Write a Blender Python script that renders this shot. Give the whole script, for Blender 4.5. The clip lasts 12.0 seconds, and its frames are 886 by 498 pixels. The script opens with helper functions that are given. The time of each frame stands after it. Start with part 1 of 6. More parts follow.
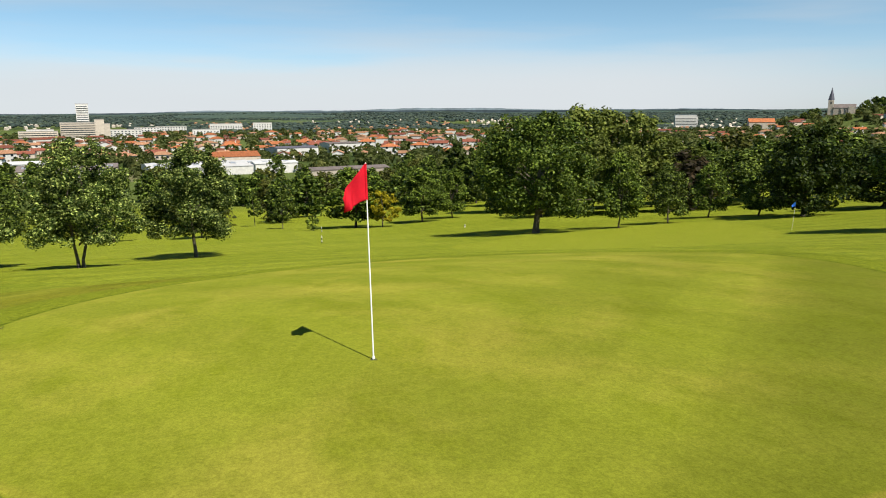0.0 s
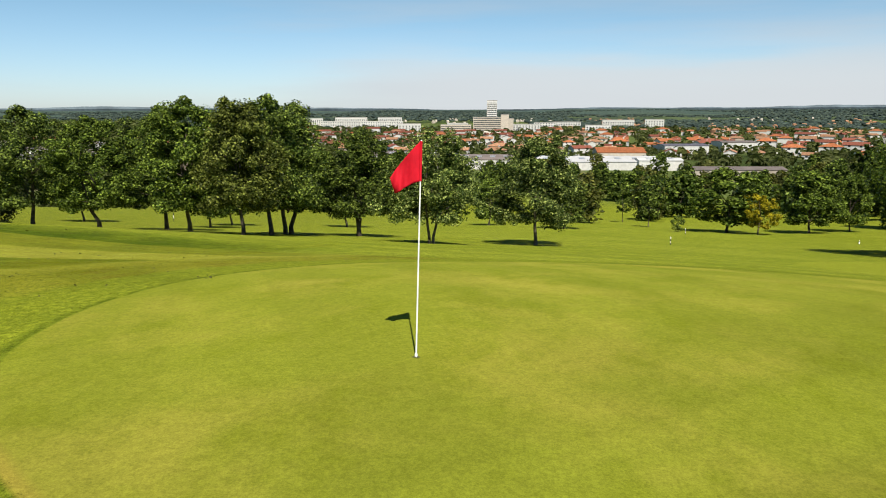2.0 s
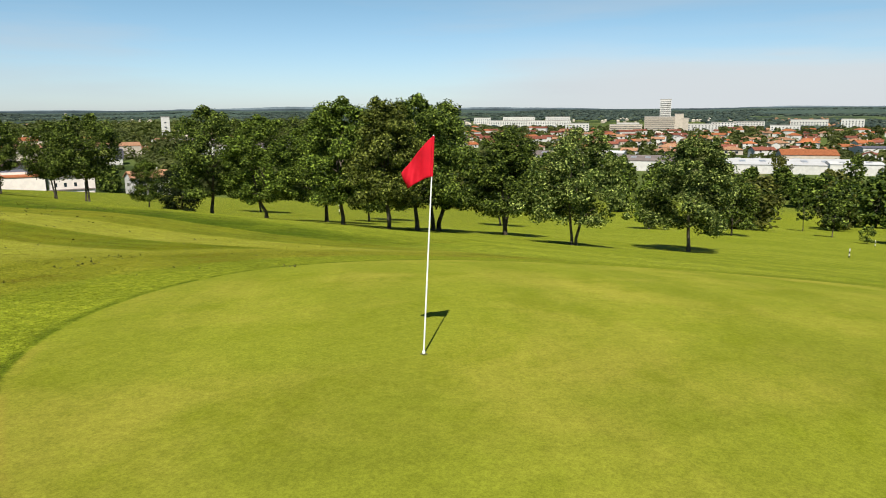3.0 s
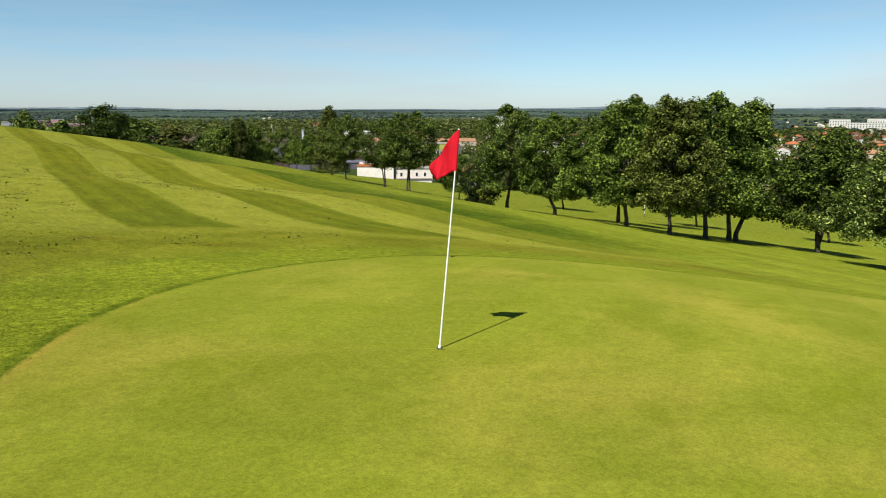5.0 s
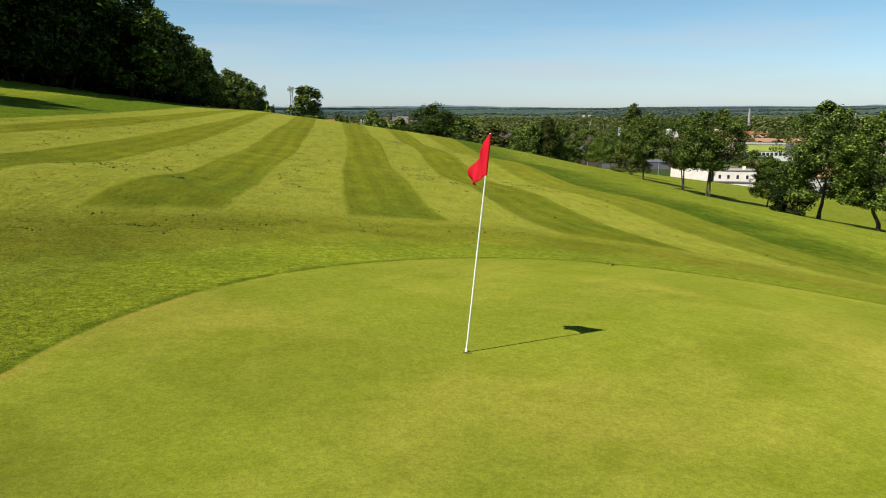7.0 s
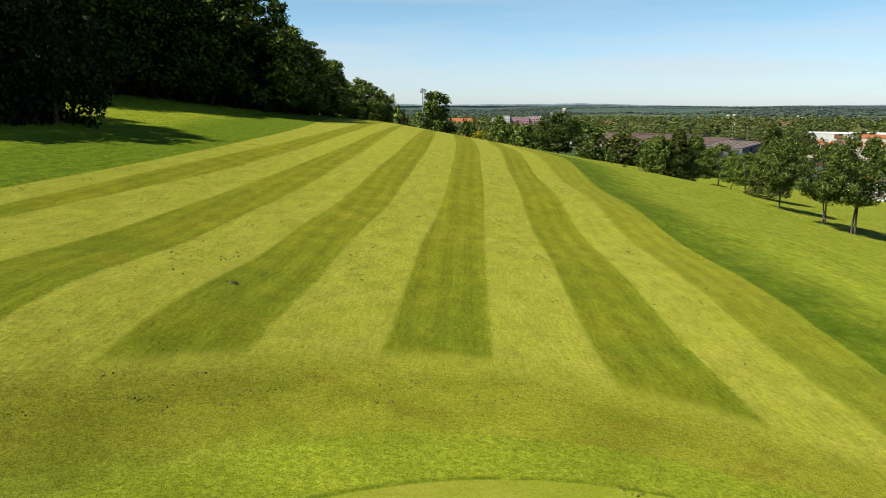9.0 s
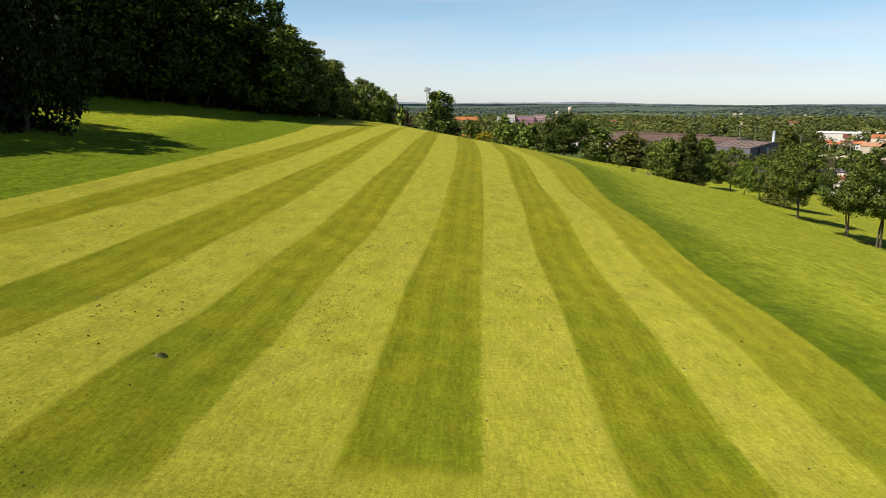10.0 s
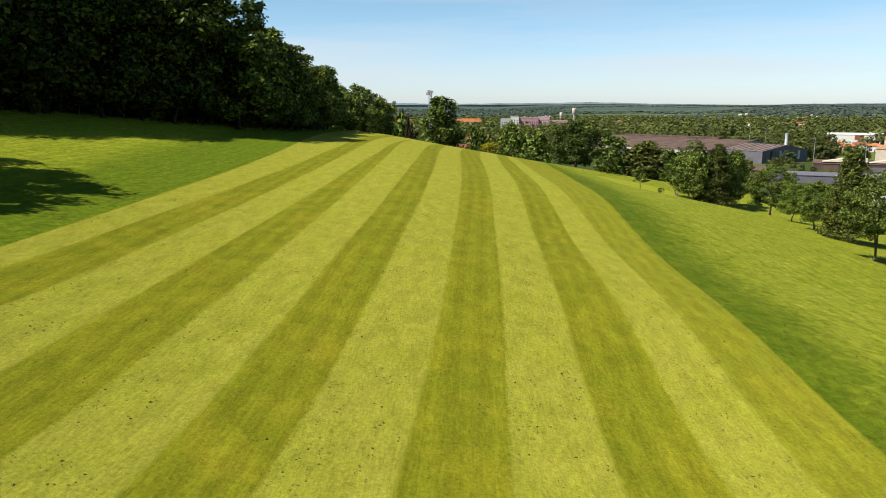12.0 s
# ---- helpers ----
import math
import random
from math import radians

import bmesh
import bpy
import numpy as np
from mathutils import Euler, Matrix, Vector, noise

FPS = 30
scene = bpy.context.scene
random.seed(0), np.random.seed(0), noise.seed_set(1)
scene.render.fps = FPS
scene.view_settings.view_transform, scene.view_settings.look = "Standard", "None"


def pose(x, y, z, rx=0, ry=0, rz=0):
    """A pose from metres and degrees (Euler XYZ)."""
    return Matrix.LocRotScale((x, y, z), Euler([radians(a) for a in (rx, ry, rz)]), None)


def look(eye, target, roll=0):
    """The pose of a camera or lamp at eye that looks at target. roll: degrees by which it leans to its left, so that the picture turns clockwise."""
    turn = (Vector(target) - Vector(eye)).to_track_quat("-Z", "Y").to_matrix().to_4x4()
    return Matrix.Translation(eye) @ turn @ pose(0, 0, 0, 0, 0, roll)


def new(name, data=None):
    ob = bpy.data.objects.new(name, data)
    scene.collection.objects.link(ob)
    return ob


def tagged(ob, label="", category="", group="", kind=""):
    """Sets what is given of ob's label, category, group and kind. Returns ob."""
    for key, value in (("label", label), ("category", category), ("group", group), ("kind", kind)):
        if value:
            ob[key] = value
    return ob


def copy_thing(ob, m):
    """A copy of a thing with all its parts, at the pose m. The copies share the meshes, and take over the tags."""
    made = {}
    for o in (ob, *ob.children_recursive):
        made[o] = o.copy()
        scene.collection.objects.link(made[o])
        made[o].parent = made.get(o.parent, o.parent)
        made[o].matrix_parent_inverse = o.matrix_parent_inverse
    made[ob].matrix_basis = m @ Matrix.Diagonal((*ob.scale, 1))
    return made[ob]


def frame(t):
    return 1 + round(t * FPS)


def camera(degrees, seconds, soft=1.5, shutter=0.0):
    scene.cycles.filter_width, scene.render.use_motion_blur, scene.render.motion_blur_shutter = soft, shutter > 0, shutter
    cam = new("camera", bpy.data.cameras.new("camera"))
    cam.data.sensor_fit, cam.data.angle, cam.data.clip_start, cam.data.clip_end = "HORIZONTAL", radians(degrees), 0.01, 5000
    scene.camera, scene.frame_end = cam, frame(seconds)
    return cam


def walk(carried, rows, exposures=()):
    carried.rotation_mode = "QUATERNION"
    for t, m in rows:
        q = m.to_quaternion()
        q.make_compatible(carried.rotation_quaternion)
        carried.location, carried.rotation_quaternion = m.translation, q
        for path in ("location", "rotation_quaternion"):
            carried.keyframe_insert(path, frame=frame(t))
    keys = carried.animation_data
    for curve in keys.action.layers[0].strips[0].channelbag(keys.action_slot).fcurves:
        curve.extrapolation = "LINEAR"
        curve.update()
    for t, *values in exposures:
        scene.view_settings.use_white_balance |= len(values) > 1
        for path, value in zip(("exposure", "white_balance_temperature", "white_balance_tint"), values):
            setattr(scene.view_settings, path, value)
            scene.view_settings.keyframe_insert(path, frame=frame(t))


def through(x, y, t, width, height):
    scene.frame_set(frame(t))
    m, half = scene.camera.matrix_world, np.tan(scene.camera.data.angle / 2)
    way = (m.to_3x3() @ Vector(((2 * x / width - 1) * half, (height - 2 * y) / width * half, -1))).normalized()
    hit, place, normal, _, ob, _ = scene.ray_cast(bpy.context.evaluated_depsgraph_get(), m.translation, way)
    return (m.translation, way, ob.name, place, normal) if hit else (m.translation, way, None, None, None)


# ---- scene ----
cam = camera(64.40, 12.0, soft=1.0)

# seconds, eye, heading clockwise from +y, tilt down, roll
ROWS = [
    (0.0, -7.075, 2.047, 2.667, 112.12, 11.10, -0.35),
    (0.5, -6.929, 1.096, 2.567, 102.85, 11.11, -0.19),
    (1.0, -6.810, 0.275, 2.494, 94.77, 11.16, -0.15),
    (1.5, -6.696, -0.532, 2.452, 87.85, 11.20, -0.12),
    (2.0, -6.550, -1.270, 2.424, 81.35, 11.24, -0.13),
    (2.5, -6.323, -2.016, 2.388, 74.44, 11.23, -0.30),
    (3.0, -6.053, -2.667, 2.372, 67.92, 11.23, -0.29),
    (3.5, -5.744, -3.305, 2.351, 61.50, 11.22, -0.24),
    (4.0, -5.360, -3.905, 2.327, 55.15, 11.19, -0.14),
    (4.5, -4.908, -4.453, 2.310, 48.70, 11.18, -0.05),
    (5.0, -4.392, -4.931, 2.308, 41.99, 11.20, -0.03),
    (5.5, -3.845, -5.370, 2.317, 35.09, 11.26, -0.07),
    (6.0, -3.332, -5.771, 2.316, 28.62, 11.25, -0.10),
    (6.5, -2.726, -6.082, 2.338, 22.34, 11.30, -0.14),
    (7.0, -2.107, -6.253, 2.361, 16.67, 11.33, -0.24),
    (7.5, -1.456, -6.375, 2.377, 11.03, 11.33, -0.19),
    (7.7, -1.227, -6.390, 2.400, 9.25, 11.39, -0.29),
    (8.1, -0.737, -6.329, 2.895, 6.44, 11.43, -0.28),
    (8.5, -0.274, -5.923, 3.969, 5.74, 11.46, -0.21),
    (8.9, 0.160, -5.066, 5.073, 6.03, 11.49, -0.12),
    (9.3, 0.563, -3.653, 5.661, 6.18, 11.54, -0.07),
    (9.5, 0.783, -2.897, 5.779, 5.91, 11.60, -0.01),
    (10.0, 1.239, -0.631, 5.918, 5.69, 11.64, -0.02),
    (10.5, 1.711, 2.285, 6.386, 5.61, 11.62, -0.10),
    (11.0, 2.112, 5.535, 6.908, 5.53, 11.62, -0.12),
    (11.5, 2.461, 9.375, 7.369, 5.49, 11.63, -0.16),
    (12.0, 2.883, 14.033, 7.737, 5.41, 11.59, -0.25),
]


def aim(x, y, z, heading, tilt, roll):
    h, p = radians(heading), radians(tilt)
    way = Vector((math.sin(h) * math.cos(p), math.cos(h) * math.cos(p), -math.sin(p)))
    return look((x, y, z), Vector((x, y, z)) + way * 10, roll)


EXPOSURES = [(0.0, 0.40, 6500, 10), (2.5, 0.31, 6500, 10), (5.0, 0.33, 6400, 7), (7.7, 0.42, 6400, 7), (9.3, 0.64, 6500, 10), (10.5, 0.66, 7100, 17), (11.0, 0.66, 7050, 16), (11.6, 0.68, 6700, 12), (12.0, 0.69, 6600, 11)]
walk(cam, [(row[0], aim(*row[1:])) for row in ROWS], EXPOSURES)
# ---- end of walk ----

# ---- light ----
SUN_AZ, SUN_EL = 253.2, 53.5      # degrees clockwise from +y, and above the horizon
world = bpy.data.worlds.new("sky")
scene.world = world
world.use_nodes = True
sky = world.node_tree.nodes.new("ShaderNodeTexSky")
sky.sky_type = "NISHITA"
sky.sun_disc = False
sky.sun_elevation = radians(SUN_EL)
sky.sun_rotation = radians(SUN_AZ)
sky.air_density, sky.dust_density, sky.ozone_density = 1.0, 0.3, 1.2
sky_tree = world.node_tree
background = sky_tree.nodes["Background"]
background.inputs["Strength"].default_value = 0.078


def sky_colour():
    """The clear sky, whiter with haze towards the horizon, with thin veils of high cloud."""
    add = sky_tree.nodes.new
    link = sky_tree.links.new
    way = add("ShaderNodeTexCoord").outputs["Generated"]
    parts = add("ShaderNodeSeparateXYZ")
    link(way, parts.inputs[0])
    haze = add("ShaderNodeValToRGB")
    link(parts.outputs["Z"], haze.inputs[0])
    stops = haze.color_ramp.elements
    stops[0].position, stops[0].color = 0.0, (0.86, 1.04, 1.42, 1)
    stops[1].position, stops[1].color = 0.20, (0.73, 0.96, 0.96, 1)
    high = stops.new(0.55)
    high.color = (0.40, 0.56, 0.66, 1)
    tint = add("ShaderNodeMix")
    tint.data_type, tint.blend_type = "RGBA", "MULTIPLY"
    tint.inputs[0].default_value = 1.0
    link(sky.outputs["Color"], tint.inputs[6])
    link(haze.outputs["Color"], tint.inputs[7])
    flat = add("ShaderNodeMapping")
    flat.inputs["Scale"].default_value = (1.0, 1.0, 11.0)
    link(way, flat.inputs["Vector"])
    veil = add("ShaderNodeTexNoise")
    veil.inputs["Scale"].default_value, veil.inputs["Detail"].default_value = 1.7, 5.0
    link(flat.outputs[0], veil.inputs["Vector"])
    thick = add("ShaderNodeMapRange")
    thick.inputs["From Min"].default_value, thick.inputs["From Max"].default_value, thick.inputs["To Max"].default_value = 0.46, 0.70, 0.6
    link(veil.outputs["Fac"], thick.inputs["Value"])
    low = add("ShaderNodeMapRange")
    low.inputs["From Min"].default_value, low.inputs["From Max"].default_value = 0.24, 0.08
    link(parts.outputs["Z"], low.inputs["Value"])
    amount = add("ShaderNodeMath")
    amount.operation = "MULTIPLY"
    link(thick.outputs[0], amount.inputs[0])
    link(low.outputs[0], amount.inputs[1])
    cloud = add("ShaderNodeMix")
    cloud.data_type = "RGBA"
    link(amount.outputs[0], cloud.inputs[0])
    link(tint.outputs[2], cloud.inputs[6])
    cloud.inputs[7].default_value = (5.9, 6.4, 6.8, 1)
    # a long pale bank of cloud low over the town
    side = add("ShaderNodeVectorMath")
    side.operation = "DOT_PRODUCT"
    side.inputs[1].default_value = (math.sin(radians(106)), math.cos(radians(106)), 0)
    link(way, side.inputs[0])
    masks = []
    for value, lo, hi in ((side.outputs["Value"], 0.74, 0.95), (parts.outputs["Z"], 0.115, 0.030), (veil.outputs["Fac"], 0.30, 0.52)):
        mask = add("ShaderNodeMapRange")
        mask.interpolation_type = "SMOOTHSTEP"
        mask.inputs["From Min"].default_value, mask.inputs["From Max"].default_value = lo, hi
        link(value, mask.inputs["Value"])
        masks.append(mask.outputs[0])
    bank = 0.85
    for mask in masks:
        times = add("ShaderNodeMath")
        times.operation = "MULTIPLY"
        link(mask, times.inputs[0])
        if isinstance(bank, float):
            times.inputs[1].default_value = bank
        else:
            link(bank, times.inputs[1])
        bank = times.outputs[0]
    pale = add("ShaderNodeMix")
    pale.data_type = "RGBA"
    link(bank, pale.inputs[0])
    link(cloud.outputs[2], pale.inputs[6])
    pale.inputs[7].default_value = (7.1, 7.5, 7.8, 1)
    link(pale.outputs[2], background.inputs["Color"])


sky_colour()

sun_data = bpy.data.lights.new("sun", "SUN")
sun_data.energy, sun_data.angle, sun_data.color = 5.4, radians(0.53), (1.0, 0.95, 0.86)
sun = new("sun", sun_data)
sun_way = Vector((math.sin(radians(SUN_AZ)) * math.cos(radians(SUN_EL)), math.cos(radians(SUN_AZ)) * math.cos(radians(SUN_EL)), math.sin(radians(SUN_EL))))
sun.matrix_world = look(sun_way * 60, (0, 0, 0))

# ---- tools ----
class Nodes:
    """Short calls for node trees: numbers or sockets go in, a socket comes out."""

    def __init__(self, name, roughness=0.8, specular=0.3):
        self.mat = bpy.data.materials.new(name)
        self.mat.use_nodes = True
        self.tree = self.mat.node_tree
        self.bsdf = self.tree.nodes["Principled BSDF"]
        self.bsdf.inputs["Roughness"].default_value = roughness
        self.bsdf.inputs["Specular IOR Level"].default_value = specular

    def put(self, value, socket):
        if isinstance(value, bpy.types.NodeSocket):
            self.tree.links.new(value, socket)
        elif isinstance(value, tuple) and socket.type == "RGBA":
            socket.default_value = (*value, 1.0)[:4]
        else:
            socket.default_value = value

    def node(self, kind):
        return self.tree.nodes.new(kind)

    def position(self):
        return self.node("ShaderNodeNewGeometry").outputs["Position"]

    def axes(self, v):
        n = self.node("ShaderNodeSeparateXYZ")
        self.put(v, n.inputs[0])
        return n.outputs[0], n.outputs[1], n.outputs[2]

    def vector(self, x, y, z):
        n = self.node("ShaderNodeCombineXYZ")
        for k, v in enumerate((x, y, z)):
            self.put(v, n.inputs[k])
        return n.outputs[0]

    def m(self, op, a, b=0.0, c=0.0):
        n = self.node("ShaderNodeMath")
        n.operation = op
        for k, v in enumerate((a, b, c)):
            self.put(v, n.inputs[k])
        return n.outputs[0]

    def ramp(self, v, lo, hi, a=0.0, b=1.0):
        n = self.node("ShaderNodeMapRange")
        n.interpolation_type = "SMOOTHSTEP"
        for k, q in zip(("Value", "From Min", "From Max", "To Min", "To Max"), (v, lo, hi, a, b)):
            self.put(q, n.inputs[k])
        return n.outputs[0]

    def noise(self, scale, detail=4.0, v=None, rough=0.55, out="Fac"):
        n = self.node("ShaderNodeTexNoise")
        self.put(self.position() if v is None else v, n.inputs["Vector"])
        n.inputs["Scale"].default_value, n.inputs["Detail"].default_value, n.inputs["Roughness"].default_value = scale, detail, rough
        return n.outputs[out]

    def mix(self, f, a, b, how="MIX"):
        n = self.node("ShaderNodeMix")
        n.data_type, n.blend_type = "RGBA", how
        self.put(f, n.inputs[0])
        self.put(a, n.inputs[6])
        self.put(b, n.inputs[7])
        return n.outputs[2]

    def scale(self, colour, f):
        return self.mix(1.0, colour, self.vector(f, f, f), "MULTIPLY")

    def bump(self, height, strength, distance):
        n = self.node("ShaderNodeBump")
        n.inputs["Strength"].default_value, n.inputs["Distance"].default_value = strength, distance
        self.put(height, n.inputs["Height"])
        self.tree.links.new(n.outputs[0], self.bsdf.inputs["Normal"])

    def object_random(self):
        return self.node("ShaderNodeObjectInfo").outputs["Random"]

    def island_random(self):
        return self.node("ShaderNodeNewGeometry").outputs["Random Per Island"]

    def colour(self, c):
        self.put(c, self.bsdf.inputs["Base Color"])
        return self.mat


def softplus(u, w):
    return w * np.logaddexp(0, u / w)


def smooth(v, lo, hi):
    s = np.clip((v - lo) / (hi - lo), 0, 1)
    return s * s * (3 - 2 * s)


def ground_z(x, y):
    """Height of the land: the green's shelf, the hillside and ridge, the valley and the far hills."""
    x, y = np.asarray(x, float), np.asarray(y, float)
    near = (-0.117 + 0.0306 * x + 0.0154 * y - 0.2380 * softplus(x - 4, 2.5) + 0.0295 * softplus(x - 12, 4) + 0.0531 * softplus(x - 70, 20) + 0.0121 * softplus(y - 100, 20) - 0.0792 * softplus(y - 160, 20) + 0.1723 * softplus(-x - 4, 4) - 0.0254 * x * y / 100 + 0.0242 * softplus(x - 4, 2.5) * softplus(y - 30, 10) / 100 - 0.5481 * np.exp(-((x - 1) ** 2 + (y - 14) ** 2) / 60) - 0.8649 * np.exp(-((x - 9) ** 2 + (y - 31) ** 2) / 110) + 0.5144 * np.exp(-((x + 6) ** 2 + (y - 13) ** 2) / 25) - 0.0645 * softplus(-y - 8, 4) + 0.0822 * softplus(-y - 30, 8))
    near = near - 0.08 * softplus(y - 215, 12)
    near = near - 2.3 * np.exp(-(((x - 68) / 22) ** 2 + ((y - 140) / 22) ** 2)) - 0.36 * np.exp(-(((x - 45) / 9) ** 2 + ((y - 3) / 9) ** 2))
    for cx, cy, spread, rise in ((9, 31, 110, -0.197), (16, 20, 120, 0.472), (22, 40, 250, 0.621), (13, 9, 60, -0.155), (9, 16, 60, -0.355), (20, 60, 300, -0.568), (30, 75, 700, 1.679), (42, 115, 1200, 0.593), (45, 65, 500, -0.964), (0, 11, 40, 0.137), (3, 1, 5, 0.045)):
        near = near + rise * np.exp(-((x - cx) ** 2 + (y - cy) ** 2) / spread)
    near = np.minimum(near, 13)
    near = -34 + softplus(near + 34, 2.0)
    r, a = np.hypot(x, y), np.arctan2(x, y)
    far = -34 + 31 * smooth(r, 1500, 4200) + smooth(r, 1500, 3500) * (3.5 * np.sin(a * 9 + r / 900) + 3 * np.sin(a * 23 + 1) + 2 * np.sin(a * 51 + 2))
    far = far + 35 * np.exp(-(((x - 534) / 135) ** 2 + ((y + 749) / 135) ** 2))
    w = smooth(r, 200, 350)
    return near * (1 - w) + far * w


def gz(x, y):
    return float(ground_z(x, y))


def mesh_np(name, verts, faces, material=None, smooth_faces=False):
    """A mesh from arrays of corners and of equal-sided faces."""
    verts, faces = np.asarray(verts, np.float32), np.asarray(faces, np.int32)
    me = bpy.data.meshes.new(name)
    k = faces.shape[1]
    me.vertices.add(len(verts))
    me.vertices.foreach_set("co", verts.ravel())
    me.loops.add(faces.size)
    me.loops.foreach_set("vertex_index", faces.ravel())
    me.polygons.add(len(faces))
    me.polygons.foreach_set("loop_start", np.arange(0, faces.size, k, dtype=np.int32))
    me.polygons.foreach_set("use_smooth", np.full(len(faces), smooth_faces))
    me.update(calc_edges=True)
    if material:
        me.materials.append(material)
    return me


def part(name, bm, material, parent, label=""):
    """Links a bmesh or a mesh as one mesh object under a thing or part."""
    if isinstance(bm, bmesh.types.BMesh):
        me = bpy.data.meshes.new(name)
        bm.to_mesh(me)
        bm.free()
        me.materials.append(material)
    else:
        me = bm
    ob = new(name, me)
    if parent is not None:
        ob.parent = parent
    return tagged(ob, label)


def box(bm, x0, y0, z0, x1, y1, z1):
    ret = bmesh.ops.create_cube(bm, size=1, matrix=Matrix.LocRotScale(((x0 + x1) / 2, (y0 + y1) / 2, (z0 + z1) / 2), None, (x1 - x0, y1 - y0, z1 - z0)))
    return ret["verts"]


def block(x0, y0, z0, x1, y1, z1, bevel=0.0):
    bm = bmesh.new()
    box(bm, x0, y0, z0, x1, y1, z1)
    if bevel:
        bmesh.ops.bevel(bm, geom=bm.edges[:], offset=bevel, segments=1, affect="EDGES")
    return bm


def tube(points, radii, sides=8):
    """Corners and faces of a tapered tube along points."""
    points = [Vector(p) for p in points]
    verts, faces = [], []
    for i, (p, r) in enumerate(zip(points, radii)):
        way = (points[min(i + 1, len(points) - 1)] - points[max(i - 1, 0)]).normalized()
        side = way.orthogonal().normalized() if abs(way.x) > 0.9 else Vector((1, 0, 0)).cross(way).normalized()
        up = way.cross(side)
        for k in range(sides):
            a = 2 * math.pi * k / sides
            verts.append(p + (side * math.cos(a) + up * math.sin(a)) * r)
        if i:
            for k in range(sides):
                q = (k + 1) % sides
                b = (i - 1) * sides
                faces.append((b + k, b + q, b + sides + q, b + sides + k))
    return verts, faces


def join(pieces):
    verts, faces = [], []
    for v, f in pieces:
        n = len(verts)
        verts += [tuple(p) for p in v]
        faces += [tuple(n + i for i in q) for q in f]
    return verts, faces


def thing(name, x, y, z, turn=0.0, size=1.0):
    ob = new(name)
    ob.empty_display_size = 0.3
    ob.matrix_basis = pose(x, y, z, 0, 0, turn) @ Matrix.Scale(size, 4)
    return ob

# ---- materials ----
def turf():
    n = Nodes("turf", 0.95, 0.03)
    n.bsdf.inputs["Diffuse Roughness"].default_value = 0.4
    p = n.position()
    x, y, z = n.axes(p)
    fine = n.noise(60, 3, p)
    mid = n.noise(9, 4, p)
    big = n.noise(0.55, 5, p)
    wide = n.noise(0.09, 4, p)
    wob = n.m("SUBTRACT", n.noise(0.35, 3, p), 0.5)

    # short-mown ovals
    def oval(cx, cy, ax, ay, turn):
        c, s = math.cos(radians(turn)), math.sin(radians(turn))
        dx, dy = n.m("SUBTRACT", x, cx), n.m("SUBTRACT", y, cy)
        u = n.m("DIVIDE", n.m("ADD", n.m("MULTIPLY", dx, c), n.m("MULTIPLY", dy, s)), ax)
        v = n.m("DIVIDE", n.m("SUBTRACT", n.m("MULTIPLY", dy, c), n.m("MULTIPLY", dx, s)), ay)
        return n.m("SQRT", n.m("ADD", n.m("MULTIPLY", u, u), n.m("MULTIPLY", v, v)))

    # the green's outline: a rounded lobe about its middle
    dx, dy = n.m("SUBTRACT", x, 4.5), n.m("SUBTRACT", y, -4.0)
    way = n.m("ARCTAN2", dy, dx)
    outline = 8.485
    for k, a, b in ((1, 0.064, 0.049), (2, 0.308, -1.141), (3, 0.046, -0.116), (4, -0.094, -0.006)):
        turned = n.m("MULTIPLY", way, k)
        outline = n.m("ADD", outline, n.m("ADD", n.m("MULTIPLY", n.m("COSINE", turned), a), n.m("MULTIPLY", n.m("SINE", turned), b)))
    g = n.m("DIVIDE", n.m("SQRT", n.m("ADD", n.m("MULTIPLY", dx, dx), n.m("MULTIPLY", dy, dy))), outline)
    g = n.m("ADD", g, n.m("MULTIPLY", wob, 0.012))
    on_green = n.ramp(g, 1.004, 0.996)
    on_collar = n.ramp(n.m("ADD", g, n.m("ADD", n.m("MULTIPLY", wob, 0.10), n.m("MULTIPLY", n.m("SUBTRACT", mid, 0.5), 0.04))), 1.195, 1.16)
    edge_line = n.m("MULTIPLY", n.m("MULTIPLY", n.ramp(g, 0.984, 0.996), n.ramp(g, 1.004, 0.998)), n.ramp(x, -0.8, -2.6))
    # thin shadow at the step up to the collar, painted into the turf
    edge_shadow = n.m("MULTIPLY", n.ramp(g, 0.998, 1.004), n.ramp(g, 1.022, 1.006))
    edge_shadow = n.m("MULTIPLY", edge_shadow, n.ramp(n.noise(3.0, 3, p), 0.35, 0.6, 0.25, 0.75))
    second = n.m("ADD", oval(41, -34, 30, 11.5, -42), n.m("MULTIPLY", wob, 0.08))
    on_second = n.ramp(second, 1.01, 0.99)
    tee = n.m("ADD", oval(56.0, 150.0, 9.5, 9.0, 35), n.m("MULTIPLY", wob, 0.15))
    on_second = n.m("MAXIMUM", on_second, n.ramp(tee, 1.02, 0.98))

    # fairway: mown lanes that fan out up the hillside
    lane = n.m("ADD", n.m("SUBTRACT", x, n.m("MULTIPLY", y, 0.125)), n.m("MULTIPLY", wob, 0.22))
    lane = n.m("ADD", lane, n.m("MULTIPLY", n.ramp(y, 70, 145), n.m("SUBTRACT", 1.5, n.m("MULTIPLY", lane, 0.09))))
    ragged = n.m("ADD", lane, n.m("MULTIPLY", n.m("SUBTRACT", mid, 0.5), 0.16))
    bend = n.ramp(y, 18, 46)
    q = n.m("DIVIDE", n.m("SUBTRACT", lane, n.ramp(y, 5, 110, 0.63, 2.5)), n.ramp(y, 10, 110, 2.69, 3.2))

